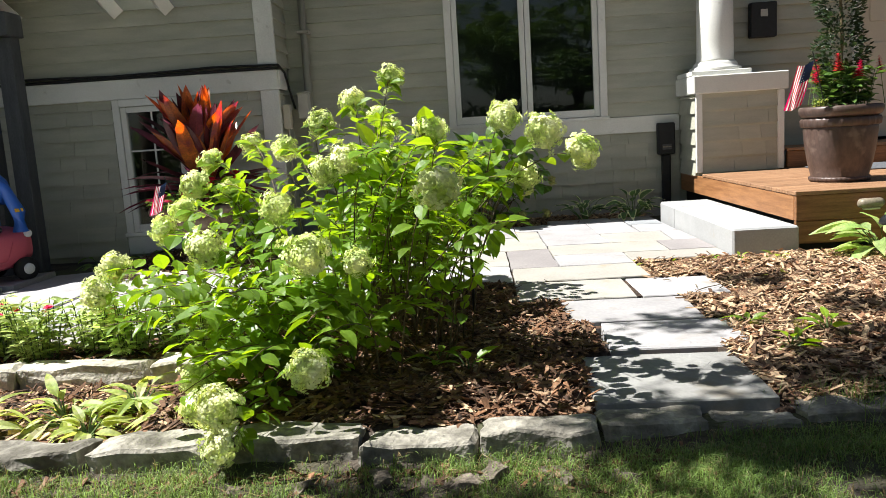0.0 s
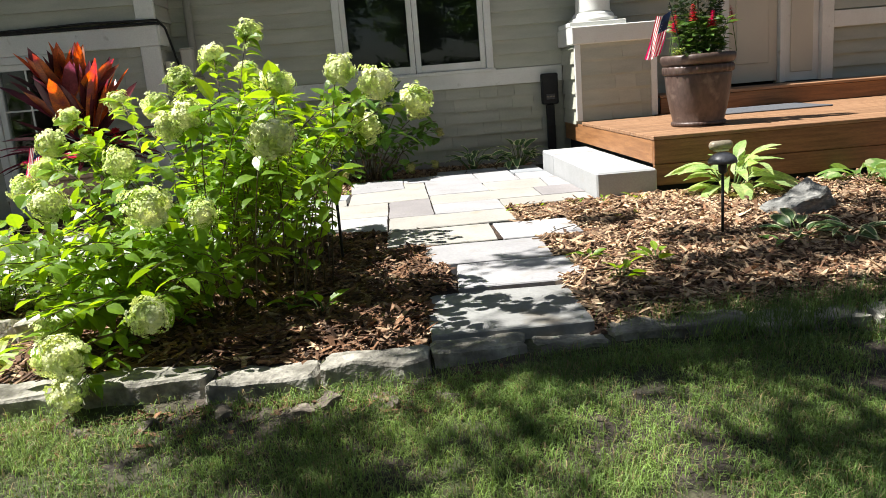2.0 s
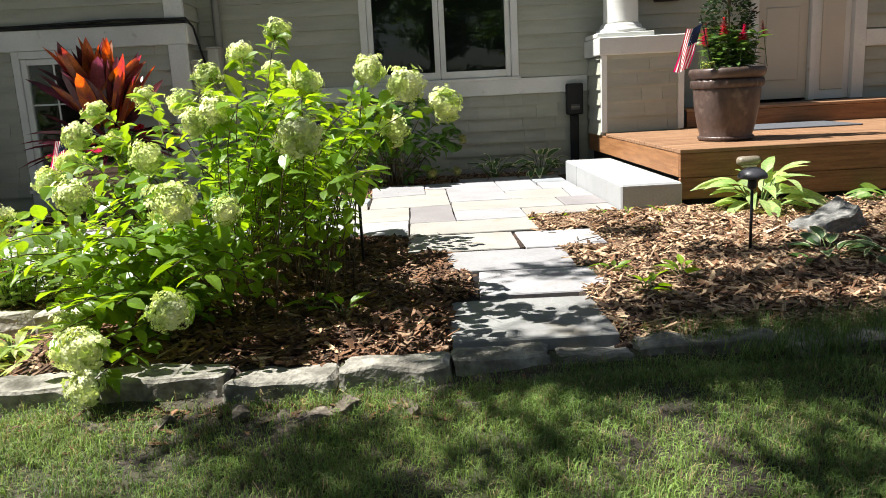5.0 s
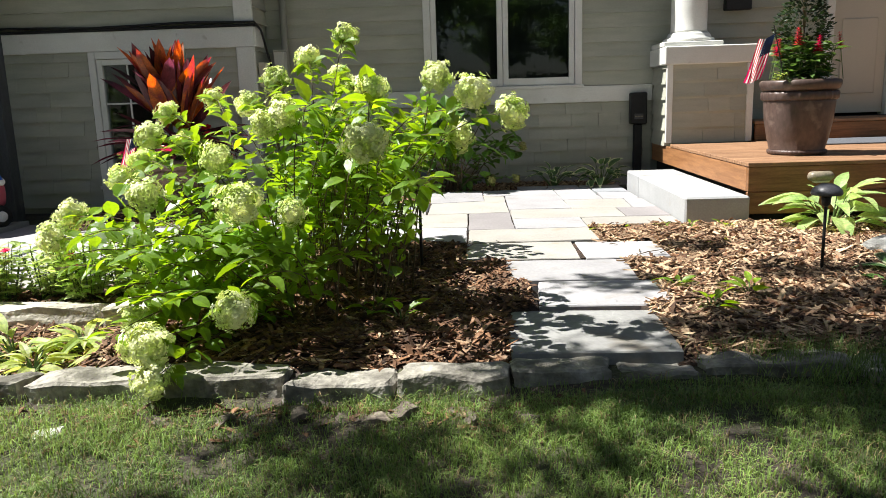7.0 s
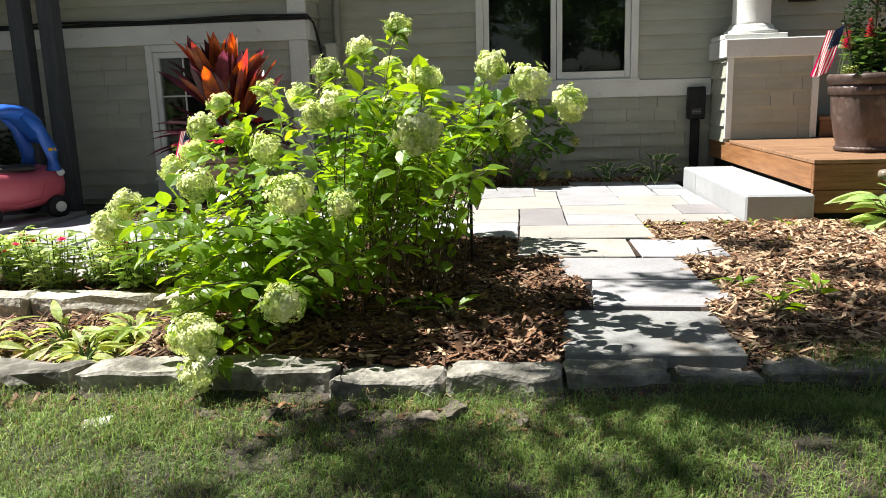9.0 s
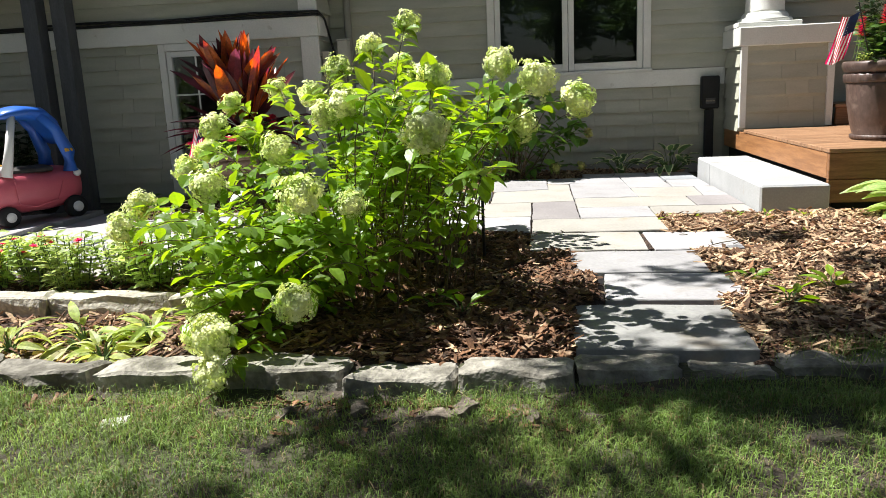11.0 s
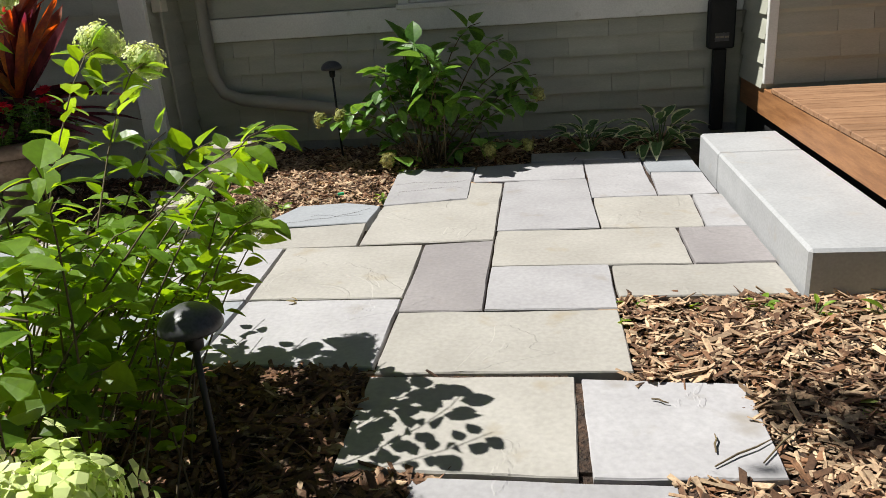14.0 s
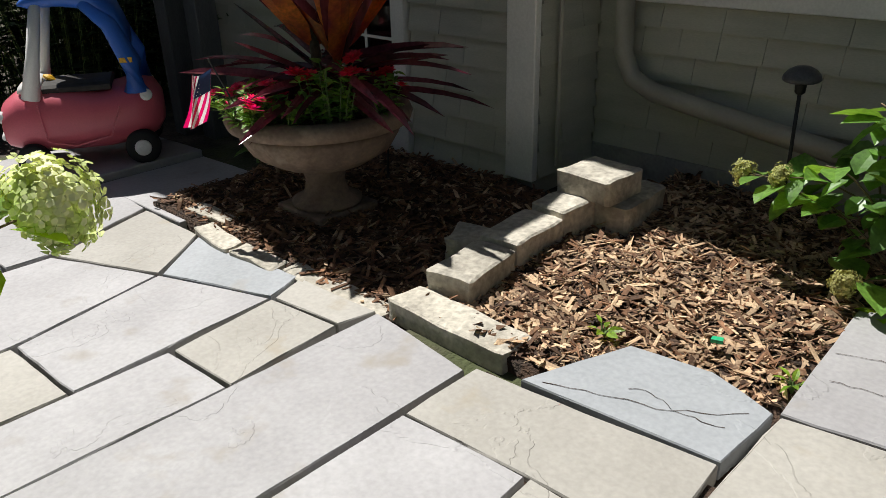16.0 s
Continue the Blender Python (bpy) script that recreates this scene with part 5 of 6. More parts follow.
def bushy(name, m, stems, height, label, category, leaf_mat, leaf_len, width, seed, blooms, bloom_mat, bloom_r, spread):
    """A bedding plant: upright stems with narrow leaves and small flowers."""
    rng = random.Random(seed)
    th = thing(name, m, label, category)
    shape = leaf_shape(1.0, width, 0.3, 0.25, 0.9, 3)
    mats = []
    bm = bmesh.new()
    for k in range(stems):
        a, r = rng.uniform(0, 6.28), spread * math.sqrt(rng.random())
        tip = Vector((r * math.cos(a), r * math.sin(a), height * rng.uniform(0.65, 1.05)))
        root = Vector((tip.x * 0.5, tip.y * 0.5, -0.02))
        tube(bm, [root, root.lerp(tip, 0.5), tip], [0.003, 0.0025, 0.002], 4)
        for j in range(7):
            p = root.lerp(tip, 0.25 + 0.72 * j / 6)
            for w in range(2):
                aa = rng.uniform(0, 6.28)
                d = Vector((math.cos(aa), math.sin(aa), rng.uniform(0.0, 0.8)))
                mats.append(leaf_pose(p, d, s=leaf_len * rng.uniform(0.6, 1.1), roll=rng.gauss(0, 0.3)))
        if k < blooms:
            ob = part("bloom", bloom(bloom_r * rng.uniform(0.8, 1.2), seed + k), bloom_mat, th)
            ob.matrix_basis = Matrix.Translation(tip) @ Matrix.Rotation(rng.uniform(-0.5, 0.5), 4, "X")
    tagged(part("stem", bm, M_GSTEM, th), kind="stuff")
    tagged(meshed("foliage", raw("foliage", *placed(shape, mats)), leaf_mat, th), kind="stuff")
    return th


def bloom(r, seed):
    """A small double flower of layered petals."""
    rng = random.Random(seed)
    bm = bmesh.new()
    for layer in range(3):
        n, e = 9 - 2 * layer, 0.15 + 0.42 * layer
        for k in range(n):
            a = 2 * math.pi * (k + 0.5 * layer) / n + rng.uniform(-0.1, 0.1)
            q = Matrix.Rotation(a, 3, "Z") @ Matrix.Rotation(-e, 3, "Y")
            s = r * (1 - 0.22 * layer)
            bm.faces.new([bm.verts.new(q @ Vector(p) * s) for p in ((0, 0, 0), (0.6, -0.32, 0.05), (1, 0, 0.0), (0.6, 0.32, 0.05))])
    return bm


for k, (x, y) in enumerate([(-2.95, -1.3), (-2.72, -1.38), (-2.5, -1.3), (-2.28, -1.36), (-2.08, -1.28), (-3.2, -1.34), (-1.9, -1.4), (-3.45, -1.3)]):
    bushy("zinnia", pose(x, y, -0.09), 30, 0.31, "leafy zinnia with small pink-red flowers", "zinnia", M_ZINNIA, 0.078, 0.40, 30 + k, (5, 3, 4, 2, 4, 4, 1, 3)[k], M_PINK, 0.028, 0.15)


# ---- urn with its cordyline ----
URN = (-2.95, 1.62)
urn = thing("stone_urn", pose(*URN, -0.10) @ Matrix.Diagonal((1.1, 1.1, 1.04, 1)), "weathered cast-stone pedestal urn in the shaded bed", "urn")
part("plinth", bx(-0.16, 0.16, -0.16, 0.16, 0, 0.05, ch=0.008), M_URN, urn)
part("pedestal", lathe([(0.15, 0.051), (0.155, 0.07), (0.10, 0.10), (0.085, 0.16), (0.095, 0.22), (0.11, 0.235)], 36), M_URN, urn, smooth=True)
part("bowl", lathe([(0.11, 0.236), (0.20, 0.26), (0.29, 0.32), (0.335, 0.40), (0.34, 0.43)], 72, wave=lambda a, z: 0.028 * abs(math.sin(9 * a)) if z < 0.42 else 0), M_URN, urn, smooth=True)
part("rim", lathe([(0.34, 0.431), (0.385, 0.445), (0.395, 0.475), (0.385, 0.50), (0.365, 0.512), (0.33, 0.515), (0.32, 0.46)], 72), M_URN, urn, smooth=True)
part("potting_soil", lathe([(0.318, 0.461), (0.31, 0.478), (0.02, 0.49)], 24), M_MULCHBED, urn)


def sword_leaf(L, W, droop):
    return leaf_mesh(leaf_shape(L, W, droop, 0.3, 0.55, 6))


def cordyline():
    th = thing("cordyline_plant", pose(*URN, 0.38), "dark red cordyline with orange-lit sword leaves in the urn", "cordyline")
    rng = random.Random(8)
    shapes = [sword_leaf(1.0, 0.20, 0.10), sword_leaf(1.0, 0.09, 0.32), sword_leaf(1.0, 0.17, -0.04)]
    part("trunk", tube(bmesh.new(), [(0, 0, -0.02), (0.02, 0, 0.25), (-0.01, 0, 0.5)], [0.03, 0.025, 0.018], 8), M_STEM, th, smooth=True)
    part("trunk", tube(bmesh.new(), [(0.05, 0.03, -0.02), (0.10, 0.05, 0.2), (0.12, 0.04, 0.42)], [0.028, 0.022, 0.016], 8), M_STEM, th, smooth=True)
    for k in range(150):
        h = rng.uniform(0.12, 0.52)
        a = k * 2.4 + rng.uniform(-0.3, 0.3)
        e = rng.uniform(-0.05, 0.5) if h < 0.27 else rng.uniform(0.75, 1.5)
        d = Vector((math.cos(a) * math.cos(e), math.sin(a) * math.cos(e), math.sin(e)))
        shape = shapes[1] if e < 0.45 else shapes[k % 2 * 2]
        ob = meshed("leaf", shape, M_TI_O if e > 0.8 and k % 3 == 0 else M_TI, th)
        # one mesh serves both colours, so the slot sits on the object
        ob.material_slots[0].link = "OBJECT"
        # three in five upright leaves carry the backlit orange in their colour
        ob.material_slots[0].material = M_TI_O if e > 0.8 and k % 5 < 3 else M_TI
        c = Vector((0.12, 0.04, 0)) if k % 2 else Vector((0, 0, 0))
        ob.matrix_basis = leaf_pose(c + Vector((0, 0, h * (0.8 if k % 2 else 1))), d, s=rng.uniform(0.44, 0.70), roll=rng.gauss(0, 0.6))


cordyline()
for k, (dx, dy, n, mat_, r, h, lab) in enumerate([(0.02, -0.30, 6, M_PINK, 0.032, 0.17, "trailing green plant with coral-pink flowers in the urn"), (-0.14, -0.25, 4, M_PINK, 0.03, 0.13, "trailing green plant with coral-pink flowers in the urn"),
                                             (0.22, -0.10, 4, M_RED, 0.035, 0.28, "red-flowered bedding plant in the urn"), (0.24, 0.08, 2, M_RED, 0.03, 0.2, "red-flowered bedding plant in the urn"), (-0.27, -0.05, 2, M_PINK, 0.028, 0.12, "trailing green plant with coral-pink flowers in the urn"), (0.1, -0.25, 1, M_PINK, 0.03, 0.12, "trailing green plant with coral-pink flowers in the urn")]):
    bushy("bedding_plant", pose(URN[0] + dx * 1.15, URN[1] + dy * 1.15, 0.40), 20, h, lab, "flower", M_LEAF2, 0.055, 0.5, 70 + k, n + 2, mat_, r * 1.6, 0.15)


def small_flag(m, w, h, droop, label, stick):
    """A hand flag with its stripes, blue field and stick, hanging from a stick that leans."""
    th = thing("small_flag", m, label, "flag")
    part("stick", tube(bmesh.new(), stick, 0.004, 6), M_BLACK, th)

    def cloth(u, v):
        # u runs along the stripes, v across them; the cloth hangs from its short edge and ripples
        fold = 0.022 * math.sin(v * 7 + u * 2.5) * (0.4 + u)
        return Vector((-u * w * 0.26 - v * h * 0.46 + 0.5 * fold, fold - 0.01, -u * w * droop - v * h * (0.42 - 0.3 * v)))

    def patch(name, u0, u1, v0, v1, material, off, parent, nu=8):
        bm = bmesh.new()
        rows = [[bm.verts.new(cloth(u0 + (u1 - u0) * i / nu, v) + Vector((0, off, 0))) for i in range(nu + 1)] for v in (v0, v1)]
        for i in range(nu):
            bm.faces.new((rows[0][i], rows[0][i + 1], rows[1][i + 1], rows[1][i]))
        return part(name, bm, material, parent)

    for k in range(13):
        patch("stripe", 0, 1, k / 13, (k + 1) / 13, M_FLAGR if k % 2 == 0 else M_FLAGW, 0, th)
    for off in (-0.003, 0.003):
        field = patch("star_field", 0, 0.42, 0, 7 / 13, M_FLAGB, off, th)
        bm = bmesh.new()
        for i in range(6):
            for j in range(5):
                u, v, e = 0.035 + 0.066 * i, (0.6 + 1.3 * j) / 13, 0.012
                bm.faces.new([bm.verts.new(cloth(u + a, v + b) + Vector((0, 2 * off, 0))) for a, b in ((-e, 0), (0, -e * 1.6), (e, 0), (0, e * 1.6))])
        tagged(part("stars", bm, M_FLAGW, field), kind="stuff")


small_flag(pose(-3.04, 1.16, 0.66, 0, 0, 40), 0.27, 0.20, 0.85, "small striped flag on a stick in the urn", [(-0.01, 0, 0.04), (0.06, 0.02, -0.14), (0.12, 0.10, -0.26)])

# ---- pot with topiary on the deck ----
POT = (2.18, 0.82)
pot = thing("glazed_pot", pose(*POT, 0.387), "large brown glazed planter on the deck", "planter")
part("body", lathe([(0.165, 0.0), (0.19, 0.012), (0.20, 0.03), (0.195, 0.045), (0.215, 0.12), (0.24, 0.26), (0.25, 0.38), (0.248, 0.43)], 56), M_POT, pot, smooth=True)
part("band", lathe([(0.249, 0.40), (0.262, 0.41), (0.264, 0.45), (0.255, 0.465)], 112, wave=lambda a, z: 0.03 * max(0, math.sin(28 * a))), M_POT, pot, smooth=True)
part("base_ring", lathe([(0.198, 0.004), (0.206, 0.012), (0.206, 0.028), (0.199, 0.036)], 120, wave=lambda a, z: 0.02 * max(0, math.sin(40 * a))), M_POT, pot, smooth=True)
part("rim", lathe([(0.248, 0.466), (0.27, 0.48), (0.283, 0.51), (0.283, 0.535), (0.27, 0.548), (0.245, 0.548), (0.238, 0.50)], 56), M_POT, pot, smooth=True)
part("potting_soil", lathe([(0.237, 0.501), (0.23, 0.512), (0.01, 0.52)], 24), M_MULCHBED, pot)


def topiary():
    th = thing("topiary", pose(*POT, 0.90), "small dark clipped evergreen topiary in the planter", "topiary")
    part("trunk", tube(bmesh.new(), [(0, 0, -0.01), (0.005, 0, 0.5), (-0.03, 0, 1.1)], [0.014, 0.012, 0.006], 6), M_STEM, th)
    rng = random.Random(3)
    shape = leaf_shape(1.0, 0.5, 0.1, 0.2, 0.9, 3)
    mats = []
    for k in range(3400):
        t = rng.random()
        z = 0.30 + 0.95 * t
        swell = 0.6 + 0.4 * math.sin(z * 16 + 1.3)
        r = (0.20 - 0.06 * t) * (0.6 + 0.4 * swell) * math.sqrt(rng.uniform(0.25, 1))
        a = rng.uniform(0, 6.28)
        if noise.noise(Vector((math.cos(a) * 1.5, math.sin(a) * 1.5, z * 6))) < -0.28:
            continue
        p = Vector((r * math.cos(a) - 0.03 * t, r * math.sin(a), z))
        mats.append(leaf_pose(p, Vector((math.cos(a), math.sin(a), rng.uniform(-0.3, 0.9))), s=rng.uniform(0.026, 0.046), roll=rng.uniform(-1, 1)))
    tagged(meshed("foliage", raw("foliage", *placed(shape, mats)), M_DARKLEAF, th), kind="stuff")


topiary()
for k, (dx, dy) in enumerate([(-0.12, -0.10), (0.05, -0.15), (0.15, 0.02), (-0.02, 0.12)]):
    bushy("salvia", pose(POT[0] + dx, POT[1] + dy, 0.90), 8, 0.33, "leafy salvia with red flowers in the planter", "flower", M_SALVIA, 0.105, 0.5, 90 + k, 0, M_RED, 0.03, 0.13)
for k, (dx, dy, z) in enumerate([(-0.22, -0.10, 1.13), (-0.10, -0.18, 1.20), (0.02, -0.22, 1.14), (0.24, -0.08, 1.17), (-0.17, 0.05, 1.18)]):
    sp = thing("salvia_spike", pose(POT[0] + dx, POT[1] + dy, z, 8 * math.sin(k * 2), 8 * math.cos(k * 3), 0), "upright scarlet salvia flower spike", "flower")
    part("spike_stem", tube(bmesh.new(), [(0, 0, -0.24), (0, 0, 0.08)], 0.003, 4), M_GSTEM, sp)
    mats = [leaf_pose(Vector((0, 0, 0.13 * i / 50 - 0.03)), Vector((math.cos(i * 2.4), math.sin(i * 2.4), 0.4)), s=0.046 - 0.0006 * i) for i in range(50)]
    tagged(meshed("petals", raw("petals", *placed(leaf_shape(1, 0.6, 0.2, 0.2, 0.9, 3), mats)), M_RED, sp), kind="stuff")
bushy("alyssum", pose(POT[0] - 0.2, POT[1] - 0.12, 0.915), 16, 0.07, "pale trailing alyssum over the planter rim", "flower", M_HOSTA_PALE, 0.022, 0.5, 97, 12, M_BLOOM, 0.009, 0.05)
small_flag(pose(1.90, 0.62, 1.26, 0, 0, -8), 0.35, 0.24, 0.88, "small striped flag on a dark stick in the planter", [(-0.01, 0, 0.06), (0.06, 0.04, -0.2), (0.12, 0.1, -0.4)])


# ---- path lights ----
def path_light(x, y, z0, top, label, lean=0.0):
    th = thing("path_light", pose(x, y, z0, lean, 0, 0), label, "path light", "path lights")
    h = top - z0
    part("stake", tube(bmesh.new(), [(0, 0, -0.05), (0, 0, h - 0.05)], 0.008, 8), M_BLACK, th, smooth=True)
    part("socket", lathe([(0.009, h - 0.10), (0.02, h - 0.09), (0.024, h - 0.04)], 20), M_BLACK, th, smooth=True)
    part("cap", lathe([(0.070, h - 0.042), (0.074, h - 0.036), (0.070, h - 0.02), (0.055, h - 0.002), (0.03, h + 0.012), (0.004, h + 0.016)], 32), M_CAP, th, smooth=True)


path_light(-0.56, -1.06, -0.04, 0.50, "black mushroom path light half hidden beside the bush")
path_light(1.46, -1.30, -0.04, 0.40, "black mushroom path light standing in the mulch")
path_light(-1.2, 2.72, -0.04, 0.64, "black path light by the house wall in shade", 3)
stake = thing("stake_light", pose(-3.05, 2.1, -0.12), "thin dark stake light under the wing window", "path light")
part("stake", tube(bmesh.new(), [(0, 0, -0.05), (0.02, 0, 0.35)], 0.007, 6), M_BLACK, stake)
part("cap", lathe([(0.07, 0.35), (0.06, 0.38), (0.02, 0.40)], 20), M_BLACK, stake, smooth=True)

rock = part("rock", rough_stone(0.40, 0.20, 0.17, 15, 0.022, 6), M_ROCK)
rock.matrix_world = pose(2.08, -0.93, -0.08, 0, -16, 26)
tagged(rock, "weathered grey fieldstone lying in the mulch", "rock")


# ---- posts of the carport side ----
for k, (x, y) in enumerate([(-4.98, 1.98), (-4.74, 2.06)]):
    post = thing("deck_post", pose(x, y, -0.16), "dark grey stained timber post beside the wing", "post", "deck posts")
    part("shaft", bx(-0.075, 0.075, -0.075, 0.075, 0.0, 2.18, ch=0.006), M_GREYPOST, post)
beam = part("deck_beam", bx(-7.5, -4.62, 1.88, 2.14, 2.022, 2.23, ch=0.006), M_GREYPOST)
tagged(beam, "dark grey stained timber beam on the posts", "beam")


# ---- toy car ----
def toy_car():
    # the car's nose points along -y of its own frame
    th = thing("toy_car", pose(-4.82, 1.26, -0.125, 0, 0, -28) @ Matrix.Scale(1.18, 4), "pink and blue plastic ride-on toy car parked on the paving", "toy car")

    def hull(stations, seg=20, power=3.0):
        bm, rings = bmesh.new(), []
        for yy, hw, z0, z1 in stations:
            ring = []
            for i in range(seg):
                a = 2 * math.pi * i / seg
                c, s = math.cos(a), math.sin(a)
                k = (abs(c) ** power + abs(s) ** power) ** (-1 / power)
                ring.append(bm.verts.new((hw * c * k, yy, (z0 + z1) / 2 + (z1 - z0) / 2 * s * k)))
            rings.append(ring)
        for p, q in zip(rings, rings[1:]):
            for i in range(seg):
                bm.faces.new((p[i], p[(i + 1) % seg], q[(i + 1) % seg], q[i]))
        bm.faces.new(rings[0][::-1])
        bm.faces.new(rings[-1])
        return bm

    body = part("body", hull([(-0.38, 0.10, 0.16, 0.26), (-0.36, 0.17, 0.12, 0.33), (-0.28, 0.205, 0.09, 0.385), (-0.12, 0.215, 0.075, 0.40), (0.10, 0.215, 0.075, 0.37), (0.25, 0.21, 0.09, 0.40), (0.34, 0.18, 0.13, 0.38), (0.375, 0.12, 0.18, 0.32)]), M_TOPINK, th, "glossy pink plastic body", smooth=True)
    part("grille", hull([(-0.40, 0.07, 0.14, 0.18), (-0.382, 0.09, 0.13, 0.20)], 14, 2.2), M_TOWHITE, body, "white smiling grille")
    for s in (-1, 1):
        part("headlight", lathe([(0.035, 0), (0.034, 0.02), (0.02, 0.032)], 16), M_TOWHITE, body).matrix_basis = pose(0.13 * s, -0.345, 0.275, 100, 0, 0)
        part("tail_light", lathe([(0.03, 0), (0.028, 0.014), (0.015, 0.022)], 16), M_TOWHITE, body).matrix_basis = pose(0.187 * s, 0.31, 0.34, 0, 75 * s, 0)
        # white windscreen pillar and blue rear pillar
        part("front_pillar", tube(bmesh.new(), [(0.175 * s, -0.21, 0.36), (0.17 * s, -0.16, 0.55), (0.15 * s, -0.10, 0.79)], [0.042, 0.03, 0.026], 8), M_TOWHITE, th, smooth=True)
        part("rear_pillar", tube(bmesh.new(), [(0.175 * s, 0.27, 0.36), (0.18 * s, 0.27, 0.5), (0.165 * s, 0.20, 0.68), (0.15 * s, 0.10, 0.79)], [0.06, 0.052, 0.042, 0.034], 8), M_TOBLUE, th, smooth=True)
        part("door_line", tube(bmesh.new(), [(0.222 * s, -0.18, 0.34), (0.224 * s, -0.17, 0.16), (0.222 * s, -0.05, 0.125), (0.222 * s, 0.12, 0.16), (0.218 * s, 0.18, 0.3)], 0.004, 5), M_TOPINK, body)
        for yy, r in ((-0.25, 0.075), (0.255, 0.085)):
            wheel = part("wheel", lathe([(r * 0.6, -0.035), (r * 0.94, -0.033), (r, -0.02), (r, 0.02), (r * 0.94, 0.033), (r * 0.6, 0.035)], 24), M_BLACKPL, th, "black plastic wheel", smooth=True)
            wheel.matrix_basis = pose(0.205 * s, yy, r + 0.002, 0, 90, 0)
            part("hub", lathe([(r * 0.48, 0.0), (r * 0.46, 0.01), (r * 0.2, 0.02)], 16), M_TOWHITE, wheel).matrix_basis = pose(0, 0, 0.035 if s > 0 else -0.055)
    # near-black lump on the solid hull paints the cabin's shade
    part("seat_opening", hull([(-0.16, 0.15, 0.36, 0.415), (0.15, 0.15, 0.36, 0.415)], 16), M_UNLIT, body, "near-black insert in place of the shaded cabin")
    part("roof", hull([(-0.18, 0.12, 0.775, 0.80), (-0.14, 0.175, 0.765, 0.835), (0.0, 0.185, 0.765, 0.865), (0.14, 0.18, 0.74, 0.85), (0.235, 0.165, 0.62, 0.77), (0.27, 0.15, 0.56, 0.66)], 20), M_TOBLUE, th, "rounded blue plastic roof", smooth=True)
    part("dashboard_hood", hull([(-0.27, 0.13, 0.37, 0.41), (-0.22, 0.16, 0.36, 0.44), (-0.17, 0.15, 0.37, 0.43)], 16), M_TOWHITE, th, "white plastic dash", smooth=True)
    part("horn", lathe([(0.03, 0), (0.03, 0.01), (0.01, 0.02)], 14), M_YELLOW, th).matrix_basis = pose(0.0, -0.14, 0.42, -30, 0, 0)
    part("badge", bx(-0.001, 0.003, -0.03, 0.03, -0.012, 0.012, ch=0), M_YELLOW, th).matrix_basis = pose(0.224, 0.25, 0.52, 0, -8, 0)


toy_car()

for k, (x, y, h) in enumerate([(-6.4, 1.25, 1.3), (-6.7, 0.3, 1.2), (-6.1, 2.05, 1.0), (-7.2, 1.0, 1.6), (-6.15, 1.65, 1.1), (-6.5, 2.6, 1.5), (-5.75, 2.55, 0.9), (-6.9, 1.9, 1.5)]):
    bushy("boundary_shrub", pose(x, y, -0.17), 95, h, "dark leafy shrub in shade beside the wing", "shrub", M_DARKLEAF, 0.11, 0.5, 200 + k, 0, M_RED, 0.02, 0.5)

white = part("crumpled_paper", rough_stone(0.085, 0.05, 0.012, 8, 0.012, 5), M_FLAGW)
white.matrix_world = pose(-1.63, -2.89, ground_z(-1.63, -2.89) - 0.002, 0, 0, 20)
tagged(white, "small uneven white scrap on the lawn", "litter")
for k, (x, y, length, turn) in enumerate([(0.72, -0.86, 0.20, 35), (0.66, -0.82, 0.08, 80), (0.84, -0.80, 0.26, 50), (0.55, -0.62, 0.05, -30), (0.9, -0.62, 0.15, 10)]):
    bm = tube(bmesh.new(), [(-length / 2, 0, 0), (-length * 0.1, 0.003, 0.003), (length * 0.2, -0.002, 0.003), (length / 2, 0.002, 0.001)], [0.0022, 0.003, 0.0026, 0.0015], 6)
    ob = part("twig", bm, M_STEM)
    ob.matrix_world = pose(x, y, 0.001, 0, 0, turn)
    tagged(ob, "thin broken brown twig dropped at the slab edge", "twig", "fallen twigs")
scrap = part("plastic_scrap", rough_stone(0.035, 0.025, 0.014, 5, 0.004, 2), mat("green_scrap", (0.02, 0.45, 0.2), rough=0.4))
scrap.matrix_world = pose(-0.93, 1.60, 0.0, 0, 0, 20)
tagged(scrap, "tiny bright green plastic scrap on the mulch", "litter")


